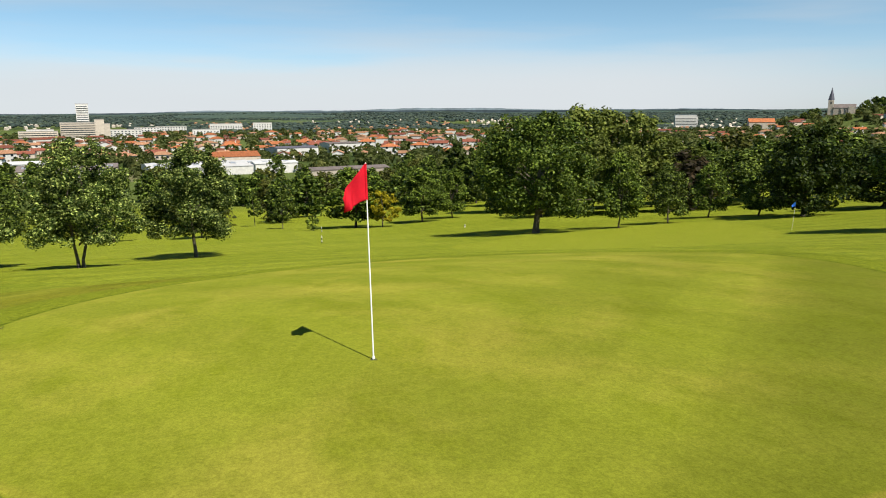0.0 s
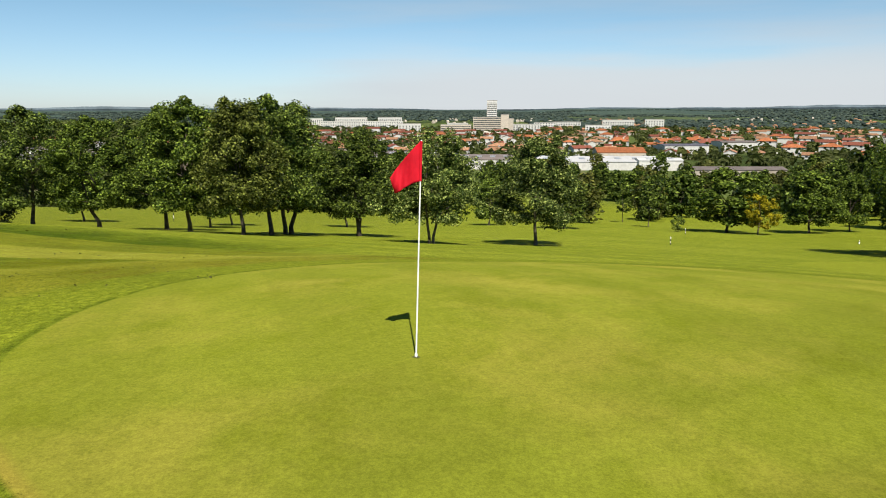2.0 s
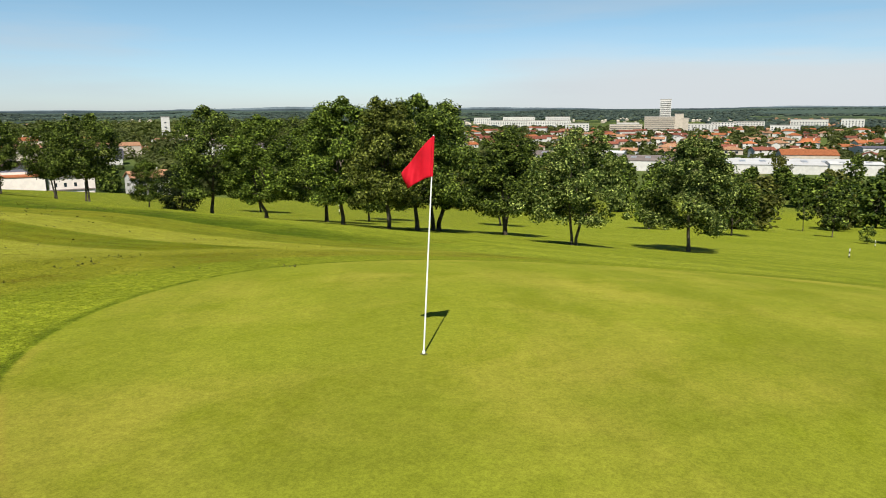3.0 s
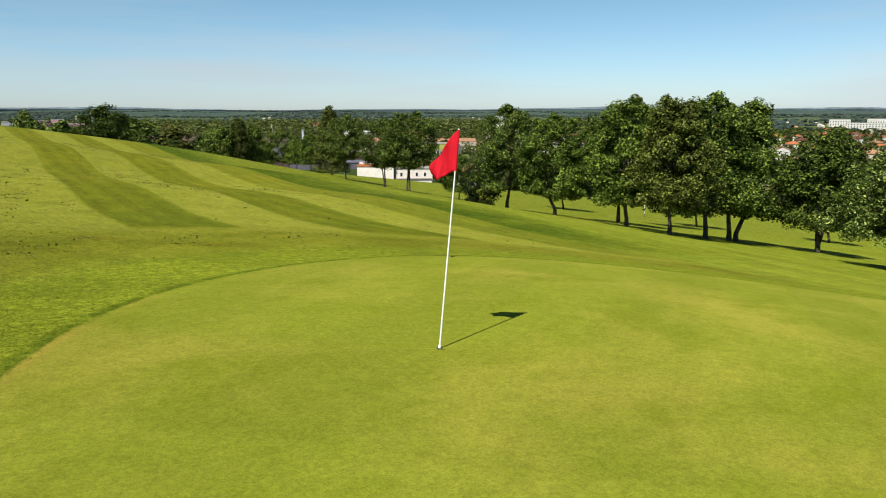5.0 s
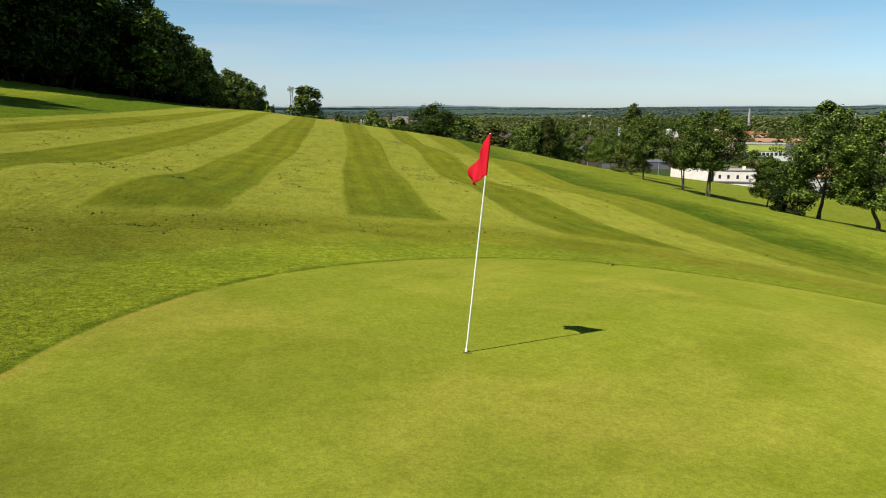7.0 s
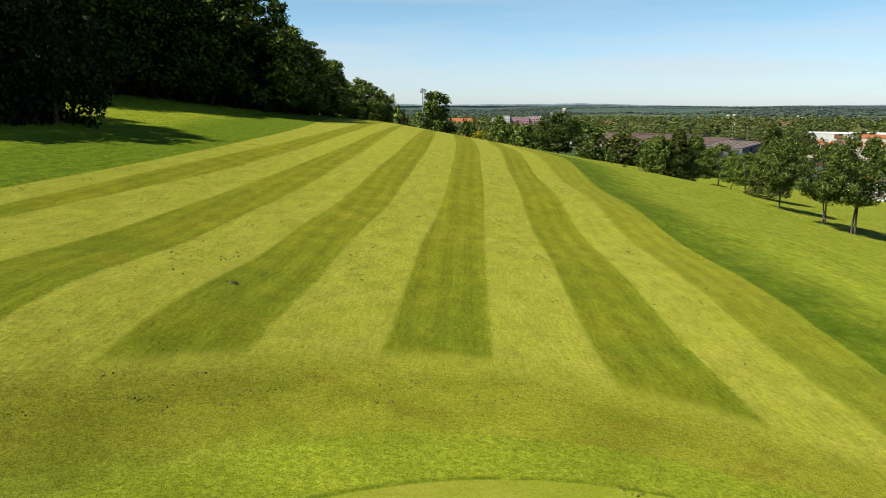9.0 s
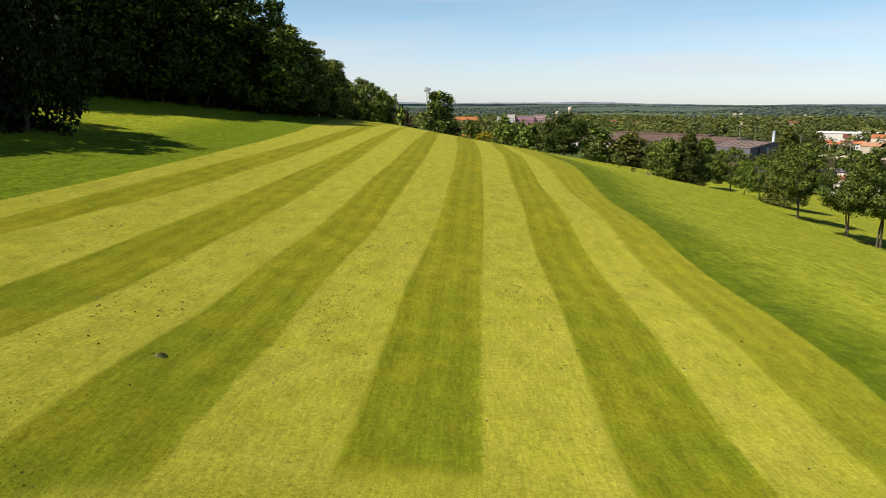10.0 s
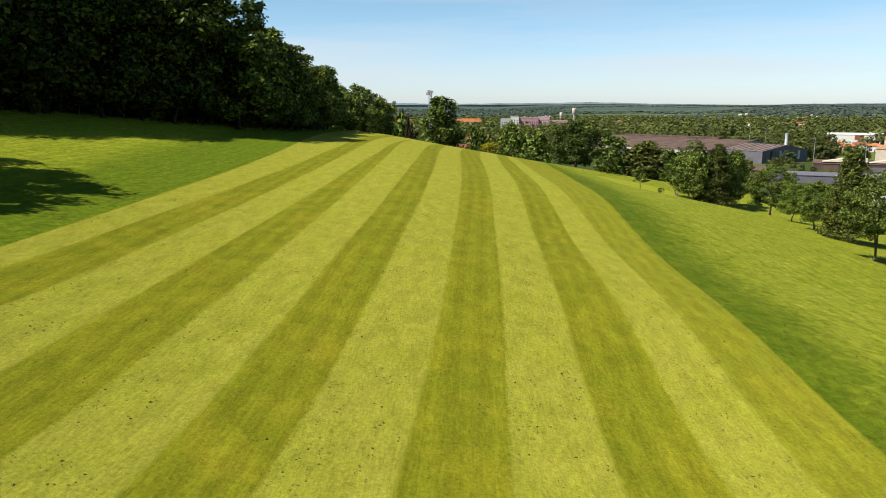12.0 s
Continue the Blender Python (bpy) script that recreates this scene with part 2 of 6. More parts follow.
    def past(a, b, c, soft=0.11):
        """One on the far side of a lane's edge, which runs up the slope with a slight bend."""
        line = n.m("ADD", n.m("ADD", n.m("MULTIPLY", y, b / 50), n.m("MULTIPLY", bend, c)), a)
        return n.ramp(n.m("SUBTRACT", ragged, line), -soft, soft)

    dark_lane = 0.0
    for near_edge, far_edge, depth in (((-17.11, 1.57, -0.80), (-15.74, 1.30, 0.94), 1.0), ((-11.98, 1.45, 0.04), (-8.74, 0.27, 0.69), 1.0), ((-6.20, 0.90, 0.40), (-3.66, 0.66, 0.66), 1.0), ((-1.00, 0.85, 0.65), (1.48, 1.22, 0.27), 1.0), ((4.10, 1.51, -0.08), (6.94, 1.22, 0.04), 1.0), ((9.67, 0.78, 0.33), (13.5, 2.20, -0.30), 0.8)):
        dark_lane = n.m("ADD", dark_lane, n.m("MULTIPLY", n.m("SUBTRACT", past(*near_edge), past(*far_edge)), depth))
    half = n.m("SINE", n.m("MULTIPLY", q, 2 * math.pi * 3))
    thin = n.m("SINE", n.m("MULTIPLY", q, 2 * math.pi * 11))
    along = n.m("ADD", y, n.m("ADD", n.m("MULTIPLY", wob, 1.2), n.m("MULTIPLY", n.m("SUBTRACT", mid, 0.5), 0.9)))
    along = n.m("ADD", along, n.m("MULTIPLY", n.m("MAXIMUM", n.m("SUBTRACT", lane, 2.0), 0.0), 0.55))
    along = n.m("ADD", along, n.m("MULTIPLY", n.m("MAXIMUM", n.m("SUBTRACT", -2.0, lane), 0.0), 0.40))
    at_left, at_right = past(-18.04, -0.95, 0.48, 0.08), past(11.90, 2.20, -0.30, 0.12)
    across = n.m("MULTIPLY", at_left, n.m("SUBTRACT", 1.0, at_right))
    dark_lane = n.m("MULTIPLY", dark_lane, n.ramp(along, 9.7, 10.7))
    in_lanes = n.m("MULTIPLY", across, n.ramp(along, 8.2, 11.0))
    turning = n.m("MULTIPLY", across, n.ramp(along, 5.0, 6.8))
    lush = n.m("MULTIPLY", at_right, n.ramp(n.m("ADD", q, n.m("MULTIPLY", wob, 1.4)), 6.7, 4.7))
    lush = n.m("MULTIPLY", lush, n.ramp(y, 4.0, 12.0))
    left = n.m("SUBTRACT", 1.0, at_left)

    rough = n.mix(n.ramp(big, 0.3, 0.7), (0.134, 0.164, 0.011), (0.168, 0.188, 0.015))
    rough = n.mix(n.ramp(wide, 0.4, 0.65), rough, (0.176, 0.200, 0.017))
    faint = n.m("SINE", n.m("MULTIPLY", n.m("ADD", x, n.m("ADD", n.m("MULTIPLY", y, -0.30), n.m("MULTIPLY", wob, 1.5))), 1.4))
    rough = n.scale(rough, n.m("ADD", 1.0, n.m("MULTIPLY", faint, 0.07)))
    rows = n.noise(3.2, 4, n.vector(n.m("ADD", n.m("MULTIPLY", x, 1.6), n.m("MULTIPLY", y, -0.48)), n.m("MULTIPLY", y, 0.10), 0.0), 0.65)
    patch = n.noise(2.2, 5, p, 0.7)
    uneven = n.m("ADD", n.m("ADD", n.ramp(rows, 0.3, 0.7, -0.07, 0.07), n.m("MULTIPLY", n.m("SINE", n.m("MULTIPLY", n.m("ADD", lane, n.m("MULTIPLY", wob, 0.5)), 5.6)), 0.035)), n.ramp(patch, 0.3, 0.7, -0.20, 0.18))
    rough = n.scale(rough, n.m("ADD", 1.0, uneven))
    rough = n.mix(n.ramp(y, 12, 50, 0, 0.85), rough, n.scale(n.mix(n.ramp(big, 0.3, 0.7), (0.112, 0.138, 0.009), (0.158, 0.170, 0.016)), n.m("ADD", 1.0, n.m("MULTIPLY", uneven, 1.6))))
    wheel = n.m("MULTIPLY", n.m("ADD", n.ramp(n.m("ABSOLUTE", n.m("SUBTRACT", q, 7.4)), 0.05, 0.02), n.ramp(n.m("ABSOLUTE", n.m("SUBTRACT", q, 7.95)), 0.05, 0.02)), n.ramp(n.noise(0.5, 3, p), 0.4, 0.6, 0.1, 0.6))
    rough = n.mix(wheel, rough, (0.19, 0.195, 0.03))
    lane_light = n.mix(n.ramp(big, 0.3, 0.75), (0.200, 0.200, 0.024), (0.180, 0.188, 0.017))
    lane_dark = n.mix(n.ramp(big, 0.35, 0.7), (0.116, 0.126, 0.007), (0.148, 0.146, 0.009))
    lane_dark = n.mix(n.ramp(n.noise(0.22, 3, p), 0.54, 0.70, 0, 0.55), lane_dark, (0.172, 0.152, 0.011))
    lane_dark = n.mix(n.ramp(y, 30, 13, 0, 0.65), lane_dark, n.mix(n.ramp(big, 0.35, 0.7), (0.078, 0.104, 0.006), (0.106, 0.118, 0.007)))
    strokes = n.m("ADD", n.m("MULTIPLY", half, 0.075), n.m("MULTIPLY", thin, 0.03))
    lane_dark = n.scale(lane_dark, n.m("ADD", 0.98, strokes))
    fair = n.mix(dark_lane, lane_light, lane_dark)
    blot = n.noise(0.9, 4, n.vector(n.m("MULTIPLY", lane, 1.6), n.m("MULTIPLY", y, 0.55), 0.0), 0.7)
    fair = n.scale(fair, n.ramp(blot, 0.3, 0.7, 0.91, 1.17))
    fair = n.mix(n.ramp(n.noise(1.7, 4, p, 0.7), 0.54, 0.70, 0, 0.35), fair, (0.150, 0.128, 0.012))
    turn_c = n.mix(n.ramp(big, 0.35, 0.65), (0.124, 0.134, 0.009), (0.170, 0.172, 0.014))
    turn_c = n.mix(n.ramp(n.noise(1.6, 4, n.vector(n.m("MULTIPLY", x, 0.35), y, 0.0), 0.6), 0.5, 0.7, 0, 0.55), turn_c, (0.150, 0.155, 0.016))
    turn_c = n.mix(n.ramp(n.noise(0.8, 4, p, 0.65), 0.50, 0.68, 0, 0.65), turn_c, (0.128, 0.112, 0.010))
    lush_c = n.mix(n.ramp(big, 0.3, 0.7), (0.050, 0.078, 0.004), (0.080, 0.106, 0.006))
    lush_c = n.scale(lush_c, n.m("ADD", 1.0, uneven))
    left_c = n.mix(n.ramp(n.m("ADD", q, n.m("MULTIPLY", wob, 2.0)), -9.0, -11.0), (0.082, 0.118, 0.006), n.mix(n.ramp(big, 0.3, 0.7), (0.140, 0.176, 0.010), (0.186, 0.206, 0.015)))
    left_c = n.scale(left_c, n.m("ADD", 1.0, n.m("MULTIPLY", uneven, 1.5)))
    collar_c = n.mix(n.ramp(mid, 0.3, 0.7), (0.152, 0.184, 0.011), (0.192, 0.218, 0.015))
    collar_c = n.mix(n.ramp(n.noise(0.55, 4, n.vector(n.m("ADD", x, n.m("MULTIPLY", y, 0.5)), y, 3.0), 0.6), 0.46, 0.66, 0, 0.7), collar_c, (0.126, 0.152, 0.010))
    collar_c = n.mix(n.ramp(n.noise(2.0, 4, n.vector(n.m("MULTIPLY", x, 0.4), y, 0.0), 0.6), 0.5, 0.7, 0, 0.7), collar_c, (0.140, 0.165, 0.012))
    worn = n.ramp(n.noise(0.30, 4, p, 0.6), 0.42, 0.68)
    green_c = n.mix(worn, (0.160, 0.177, 0.015), (0.220, 0.210, 0.026))
    green_c = n.mix(n.ramp(n.noise(0.9, 4, n.vector(n.m("MULTIPLY", x, 0.55), y, 0.0), 0.62), 0.46, 0.70, 0, 0.7), green_c, (0.128, 0.148, 0.008))
    green_c = n.mix(n.ramp(n.noise(2.6, 5, p, 0.7), 0.50, 0.74, 0, 0.38), green_c, (0.112, 0.134, 0.007))
    broad = n.m("SINE", n.m("MULTIPLY", n.m("ADD", n.m("ADD", n.m("MULTIPLY", x, 0.43), n.m("MULTIPLY", y, -0.9)), n.m("MULTIPLY", wob, 0.8)), 2.6))
    green_c = n.scale(green_c, n.m("ADD", 1.0, n.m("MULTIPLY", n.ramp(broad, -0.15, 0.15, -1, 1), 0.03)))
    band = n.m("ADD", n.m("ADD", n.m("MULTIPLY", x, 0.77), n.m("MULTIPLY", y, 0.64)), n.m("MULTIPLY", wob, 0.35))
    mown = n.m("ADD", n.m("MULTIPLY", n.ramp(band, -3.55, -3.20), n.ramp(band, -2.20, -2.45)), n.ramp(band, -1.1, 0.6, 0.0, 0.85))
    green_c = n.scale(green_c, n.ramp(mown, 0.0, 1.0, 0.95, 1.04))
    green_c = n.scale(green_c, n.ramp(band, -4.4, -3.2, 0.82, 1.0))
    second_c = n.mix(n.ramp(big, 0.3, 0.7), (0.172, 0.198, 0.014), (0.198, 0.214, 0.019))

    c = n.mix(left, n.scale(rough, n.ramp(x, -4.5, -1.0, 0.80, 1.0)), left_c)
    c = n.mix(lush, c, lush_c)
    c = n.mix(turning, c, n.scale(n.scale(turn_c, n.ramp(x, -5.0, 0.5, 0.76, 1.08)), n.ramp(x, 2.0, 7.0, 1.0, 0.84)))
    c = n.mix(in_lanes, c, fair)
    c = n.mix(on_second, c, second_c)
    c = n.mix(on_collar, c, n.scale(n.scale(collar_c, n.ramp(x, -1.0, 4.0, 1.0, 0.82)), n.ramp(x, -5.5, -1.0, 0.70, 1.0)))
    c = n.mix(on_green, c, green_c)
    c = n.mix(edge_shadow, c, (0.055, 0.080, 0.005))
    c = n.mix(n.m("MULTIPLY", edge_line, n.ramp(n.noise(0.9, 3, p), 0.42, 0.62, 0.05, 0.85)), c, (0.240, 0.195, 0.028))
    # farmland beyond the valley, painted bluer with distance to stand for haze
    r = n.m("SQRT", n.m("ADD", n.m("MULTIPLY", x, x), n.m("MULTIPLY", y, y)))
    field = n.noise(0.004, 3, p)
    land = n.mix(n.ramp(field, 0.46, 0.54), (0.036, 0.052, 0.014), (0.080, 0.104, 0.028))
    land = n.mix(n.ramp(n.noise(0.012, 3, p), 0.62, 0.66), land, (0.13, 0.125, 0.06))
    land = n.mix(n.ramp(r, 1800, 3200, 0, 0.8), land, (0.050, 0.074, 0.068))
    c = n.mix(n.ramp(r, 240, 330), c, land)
    # blades: tiny light and dark flecks
    blade = n.noise(140, 2, n.vector(x, y, 0.0), 0.7)
    fleck = n.m("ADD", n.ramp(fine, 0.28, 0.72, -0.32, 0.30), n.ramp(blade, 0.28, 0.72, -0.24, 0.24))
    fleck = n.m("MULTIPLY", fleck, n.ramp(in_lanes, 0, 1, 1.0, 0.55))
    clump = n.noise(24, 3, p, 0.65)
    marks = n.noise(3.4, 4, n.vector(n.m("MULTIPLY", x, 1.4), n.m("MULTIPLY", y, 0.8), 0.0), 0.8)
    fleck = n.m("ADD", fleck, n.m("MULTIPLY", n.ramp(clump, 0.30, 0.70, -0.26, 0.24), n.ramp(in_lanes, 0, 1, 1.1, 0.5)))
    streak = n.noise(5.0, 3, n.vector(n.m("MULTIPLY", lane, 3.0), n.m("MULTIPLY", y, 0.30), 0.0), 0.6)
    fleck = n.m("ADD", fleck, n.m("MULTIPLY", n.ramp(streak, 0.3, 0.7, -0.12, 0.10), in_lanes))
    fleck = n.m("ADD", fleck, n.m("MULTIPLY", n.ramp(marks, 0.53, 0.68, 0.0, -0.15), in_lanes))
    scruff = n.noise(7.0, 5, n.vector(n.m("MULTIPLY", x, 0.7), y, 0.0), 0.75)
    fleck = n.m("ADD", fleck, n.ramp(scruff, 0.56, 0.72, 0.0, -0.22))
    c = n.scale(c, n.m("ADD", 1.02, n.m("MULTIPLY", fleck, n.ramp(g, 0.995, 1.01, 0.42, 1.0))))
    c = n.scale(c, n.m("ADD", 1.0, n.m("MULTIPLY", n.ramp(mid, 0.25, 0.75, -0.15, 0.15), n.ramp(g, 0.995, 1.01, 0.5, 1.0))))
    relief = n.m("MULTIPLY", n.m("ADD", n.m("MULTIPLY", fine, 0.6), n.m("MULTIPLY", mid, 0.6)), n.ramp(g, 0.99, 1.02, 0.25, 1.0))
    relief = n.m("MULTIPLY", relief, n.ramp(in_lanes, 0, 1, 1.0, 0.45))
    n.bump(relief, 0.6, 0.03)
    return n.colour(c)


def leaf(name, dark, light, shine=0.5, through=0.19, glint=2.7):
    n = Nodes(name, max(shine, 0.5), 0.12)
    r = n.island_random()
    # a few pale leaves among dark ones: sun glints painted as leaf colour
    c = n.mix(n.m("POWER", r, glint), dark, light)
    c = n.scale(c, n.m("ADD", 0.8, n.m("MULTIPLY", n.object_random(), 0.4)))
    c = n.scale(c, n.ramp(n.noise(0.7, 2), 0.3, 0.7, 0.75, 1.2))
    if "woodland" in name:
        c = n.mix(n.ramp(n.noise(0.075, 2), 0.40, 0.60), c, n.scale(c, 0.58))
        c = n.mix(n.ramp(n.noise(0.05, 2, n.vector(n.m("ADD", n.axes(n.position())[0], 900.0), n.axes(n.position())[1], 0.0)), 0.50, 0.62, 0, 0.9), c, n.mix(1.0, c, (1.55, 1.42, 1.2), "MULTIPLY"))
        n.bump(n.noise(0.55, 5, None, 0.7), 1.0, 1.6)
    n.colour(c)
    t = n.node("ShaderNodeBsdfTranslucent")
    n.put(n.mix(0.5, c, (0.12, 0.17, 0.014)), t.inputs["Color"])
    mixed = n.node("ShaderNodeMixShader")
    mixed.inputs[0].default_value = through
    n.tree.links.new(n.bsdf.outputs[0], mixed.inputs[1])
    n.tree.links.new(t.outputs[0], mixed.inputs[2])
    n.tree.links.new(mixed.outputs[0], n.tree.nodes["Material Output"].inputs["Surface"])
    return n.mat


def plain(name, colour, vary=0.15, scale=2.0, roughness=0.8, specular=0.3, relief=0.0, metal=0.0):
    n = Nodes(name, roughness, specular)
    n.bsdf.inputs["Metallic"].default_value = metal
    v = n.ramp(n.noise(scale, 5), 0.25, 0.75, 1 - vary, 1 + vary)
    v = n.m("MULTIPLY", v, n.ramp(n.noise(scale * 9, 3), 0.3, 0.7, 1 - vary * 0.4, 1 + vary * 0.4))
    v = n.m("MULTIPLY", v, n.ramp(n.object_random(), 0, 1, 1 - vary * 0.5, 1 + vary * 0.5))
    if relief:
        n.bump(n.noise(scale * 6, 4), 0.6, relief)
    return n.colour(n.scale(n.mix(0.0, colour, colour), v))


M = {}
M["turf"] = turf()
M["leaf_mid"] = leaf("leaf_mid", (0.016, 0.031, 0.003), (0.250, 0.325, 0.050), 0.5, 0.12, 2.4)
M["leaf_silver"] = leaf("leaf_silver", (0.024, 0.046, 0.005), (0.46, 0.53, 0.135), 0.38, 0.13, 3.6)
M["leaf_oak"] = leaf("leaf_oak", (0.022, 0.042, 0.004), (0.185, 0.245, 0.034), 0.5, 0.12, 2.3)
# dark greens, deepened further to paint in the shade of the wood
M["leaf_dark_shaded"] = leaf("leaf_dark_shaded", (0.012, 0.024, 0.003), (0.078, 0.108, 0.011), 0.5, 0.09, 2.3)
M["leaf_black_shaded"] = leaf("leaf_black_shaded", (0.006, 0.012, 0.002), (0.030, 0.044, 0.006), 0.6, 0.06, 2.5)
M["leaf_bright"] = leaf("leaf_bright", (0.024, 0.045, 0.004), (0.265, 0.355, 0.046), 0.5, 0.13, 2.3)
M["leaf_pale"] = leaf("leaf_pale", (0.078, 0.100, 0.016), (0.24, 0.27, 0.050))
M["leaf_yellow"] = leaf("leaf_yellow", (0.24, 0.21, 0.008), (0.58, 0.47, 0.020))
M["leaf_olive"] = leaf("leaf_olive", (0.034, 0.048, 0.005), (0.320, 0.355, 0.064), 0.5, 0.13, 2.4)
M["leaf_brown"] = leaf("leaf_brown", (0.046, 0.052, 0.010), (0.19, 0.19, 0.036))
M["leaf_copper"] = leaf("leaf_copper", (0.025, 0.020, 0.010), (0.060, 0.040, 0.020))
M["needle"] = leaf("needle", (0.036, 0.052, 0.009), (0.160, 0.165, 0.026), 0.6, 0.12)
M["bark"] = plain("bark", (0.110, 0.092, 0.066), 0.45, 3.0, 0.95, 0.1, 0.03)
# bark of the tall trees, darkened to paint in the wood's inner shade
M["bark_shaded"] = plain("bark_shaded", (0.030, 0.026, 0.020), 0.35, 3.0, 0.95, 0.1, 0.03)
M["woodland"] = leaf("woodland", (0.086, 0.106, 0.032), (0.165, 0.188, 0.060), 0.95, 0.30, 1.3)
# distance haze is painted into the two bluish colours below
M["hazed_woodland"] = leaf("hazed_woodland", (0.046, 0.068, 0.058), (0.080, 0.106, 0.080), 0.95, 0.05)
M["hazed_ridge"] = plain("hazed_ridge", (0.110, 0.140, 0.155), 0.3, 0.006, 0.95, 0.1)
M["pole_white"] = plain("pole_white", (0.80, 0.80, 0.76), 0.06, 4.0, 0.4, 0.4)
M["cup_white"] = plain("cup_white", (0.75, 0.75, 0.70), 0.1, 20, 0.5)
M["soil"] = plain("soil", (0.092, 0.096, 0.025), 0.3, 20, 0.95, 0.1)
M["lid_grey"] = plain("lid_grey", (0.20, 0.17, 0.14), 0.3, 30, 0.8)
M["flag_blue"] = plain("flag_blue", (0.03, 0.16, 0.62), 0.1, 5, 0.7)
M["post_black"] = plain("post_black", (0.02, 0.02, 0.02), 0.2, 9, 0.6)
M["render_white"] = plain("render_white", (0.60, 0.58, 0.53), 0.10, 0.5, 0.9)
M["render_cream"] = plain("render_cream", (0.52, 0.45, 0.36), 0.12, 0.5, 0.9)
M["render_grey"] = plain("render_grey", (0.42, 0.42, 0.42), 0.12, 0.4, 0.9)
M["roof_orange"] = plain("roof_orange", (0.34, 0.118, 0.048), 0.35, 1.0, 0.9, 0.15, 0.05)
M["roof_red"] = plain("roof_red", (0.19, 0.066, 0.042), 0.35, 1.0, 0.9, 0.15, 0.05)
M["roof_tan"] = plain("roof_tan", (0.31, 0.165, 0.092), 0.35, 1.0, 0.9, 0.15, 0.05)
M["roof_rust"] = plain("roof_rust", (0.105, 0.068, 0.054), 0.30, 0.15, 0.85, 0.2)
M["roof_sheet"] = plain("roof_sheet", (0.165, 0.135, 0.120), 0.2, 0.2, 0.7, 0.3)
M["roof_white"] = plain("roof_white", (0.52, 0.51, 0.49), 0.08, 0.2, 0.6)
M["sheet_blue"] = plain("sheet_blue", (0.115, 0.108, 0.125), 0.15, 0.3, 0.6)
M["steel"] = plain("steel", (0.55, 0.56, 0.57), 0.12, 0.6, 0.4, 0.5, 0.0, 0.6)
M["concrete"] = plain("concrete", (0.34, 0.31, 0.27), 0.15, 0.4, 0.9)
M["stone"] = plain("stone", (0.42, 0.36, 0.29), 0.2, 0.3, 0.9)
M["slate"] = plain("slate", (0.10, 0.10, 0.12), 0.2, 0.5, 0.7)
M["pane"] = plain("pane", (0.03, 0.04, 0.05), 0.3, 0.7, 0.12, 0.5)
M["pink"] = plain("pink", (0.52, 0.32, 0.33), 0.12, 0.2, 0.85)
M["mauve"] = plain("mauve", (0.38, 0.20, 0.24), 0.12, 0.2, 0.85)
M["plaster_pale"] = plain("plaster_pale", (0.78, 0.70, 0.62), 0.08, 0.5, 0.9)
M["lime"] = plain("lime", (0.36, 0.40, 0.08), 0.1, 0.2, 0.8)
M["tarmac"] = plain("tarmac", (0.16, 0.15, 0.14), 0.2, 0.3, 0.95)
M["wood"] = plain("wood", (0.20, 0.13, 0.08), 0.25, 2.0, 0.9)


def red_cloth():
    n = Nodes("red_cloth", 0.75, 0.2)
    v = n.ramp(n.noise(7, 4), 0.25, 0.75, 0.85, 1.12)
    n.colour(n.scale(n.mix(0.0, (0.70, 0.012, 0.030), (0.7, 0.01, 0.03)), v))
    n.bump(n.noise(900, 2), 0.2, 0.001)
    t = n.node("ShaderNodeBsdfTranslucent")
    t.inputs["Color"].default_value = (0.75, 0.02, 0.04, 1)
    mixed = n.node("ShaderNodeMixShader")
    mixed.inputs[0].default_value = 0.3
    n.tree.links.new(n.bsdf.outputs[0], mixed.inputs[1])
    n.tree.links.new(t.outputs[0], mixed.inputs[2])
    n.tree.links.new(mixed.outputs[0], n.tree.nodes["Material Output"].inputs["Surface"])
    return n.mat


M["flag_red"] = red_cloth()

# ---- ground: one sheet from the green to the horizon ----
def build_ground():
    radii = [0.0]
    step = 0.35
    while radii[-1] < 4700:
        radii.append(radii[-1] + step)
        step = min(max(0.35, radii[-1] * 0.035), 90)
    turns = 320
    a = np.linspace(0, 2 * np.pi, turns, endpoint=False)
    verts = [(0.0, 4.0, gz(0, 4))]
    xs = np.concatenate([r * np.sin(a) for r in radii[1:]])
    ys = np.concatenate([4 + r * np.cos(a) for r in radii[1:]])
    pts = np.column_stack([xs, ys, ground_z(xs, ys)])
    verts = np.vstack([verts, pts])
    k = np.arange(turns)
    q = (k + 1) % turns
    faces = [np.column_stack([np.zeros(turns, int), 1 + k, 1 + q, 1 + q])[:, :3]]
    tri = faces[0]
    quads = []
    for i in range(len(radii) - 2):
        b = 1 + i * turns
        quads.append(np.column_stack([b + k, b + turns + k, b + turns + q, b + q]))
    quads = np.vstack(quads)
    tris = np.vstack([tri, quads[:, [0, 1, 2]], quads[:, [0, 2, 3]]])
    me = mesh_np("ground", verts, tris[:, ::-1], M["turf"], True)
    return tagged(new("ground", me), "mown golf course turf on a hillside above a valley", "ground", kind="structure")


ground = build_ground()
# ---- flag on the green ----
POLE = Vector((0.22, -0.03, 2.12))       # the leaning pole's top, from its foot


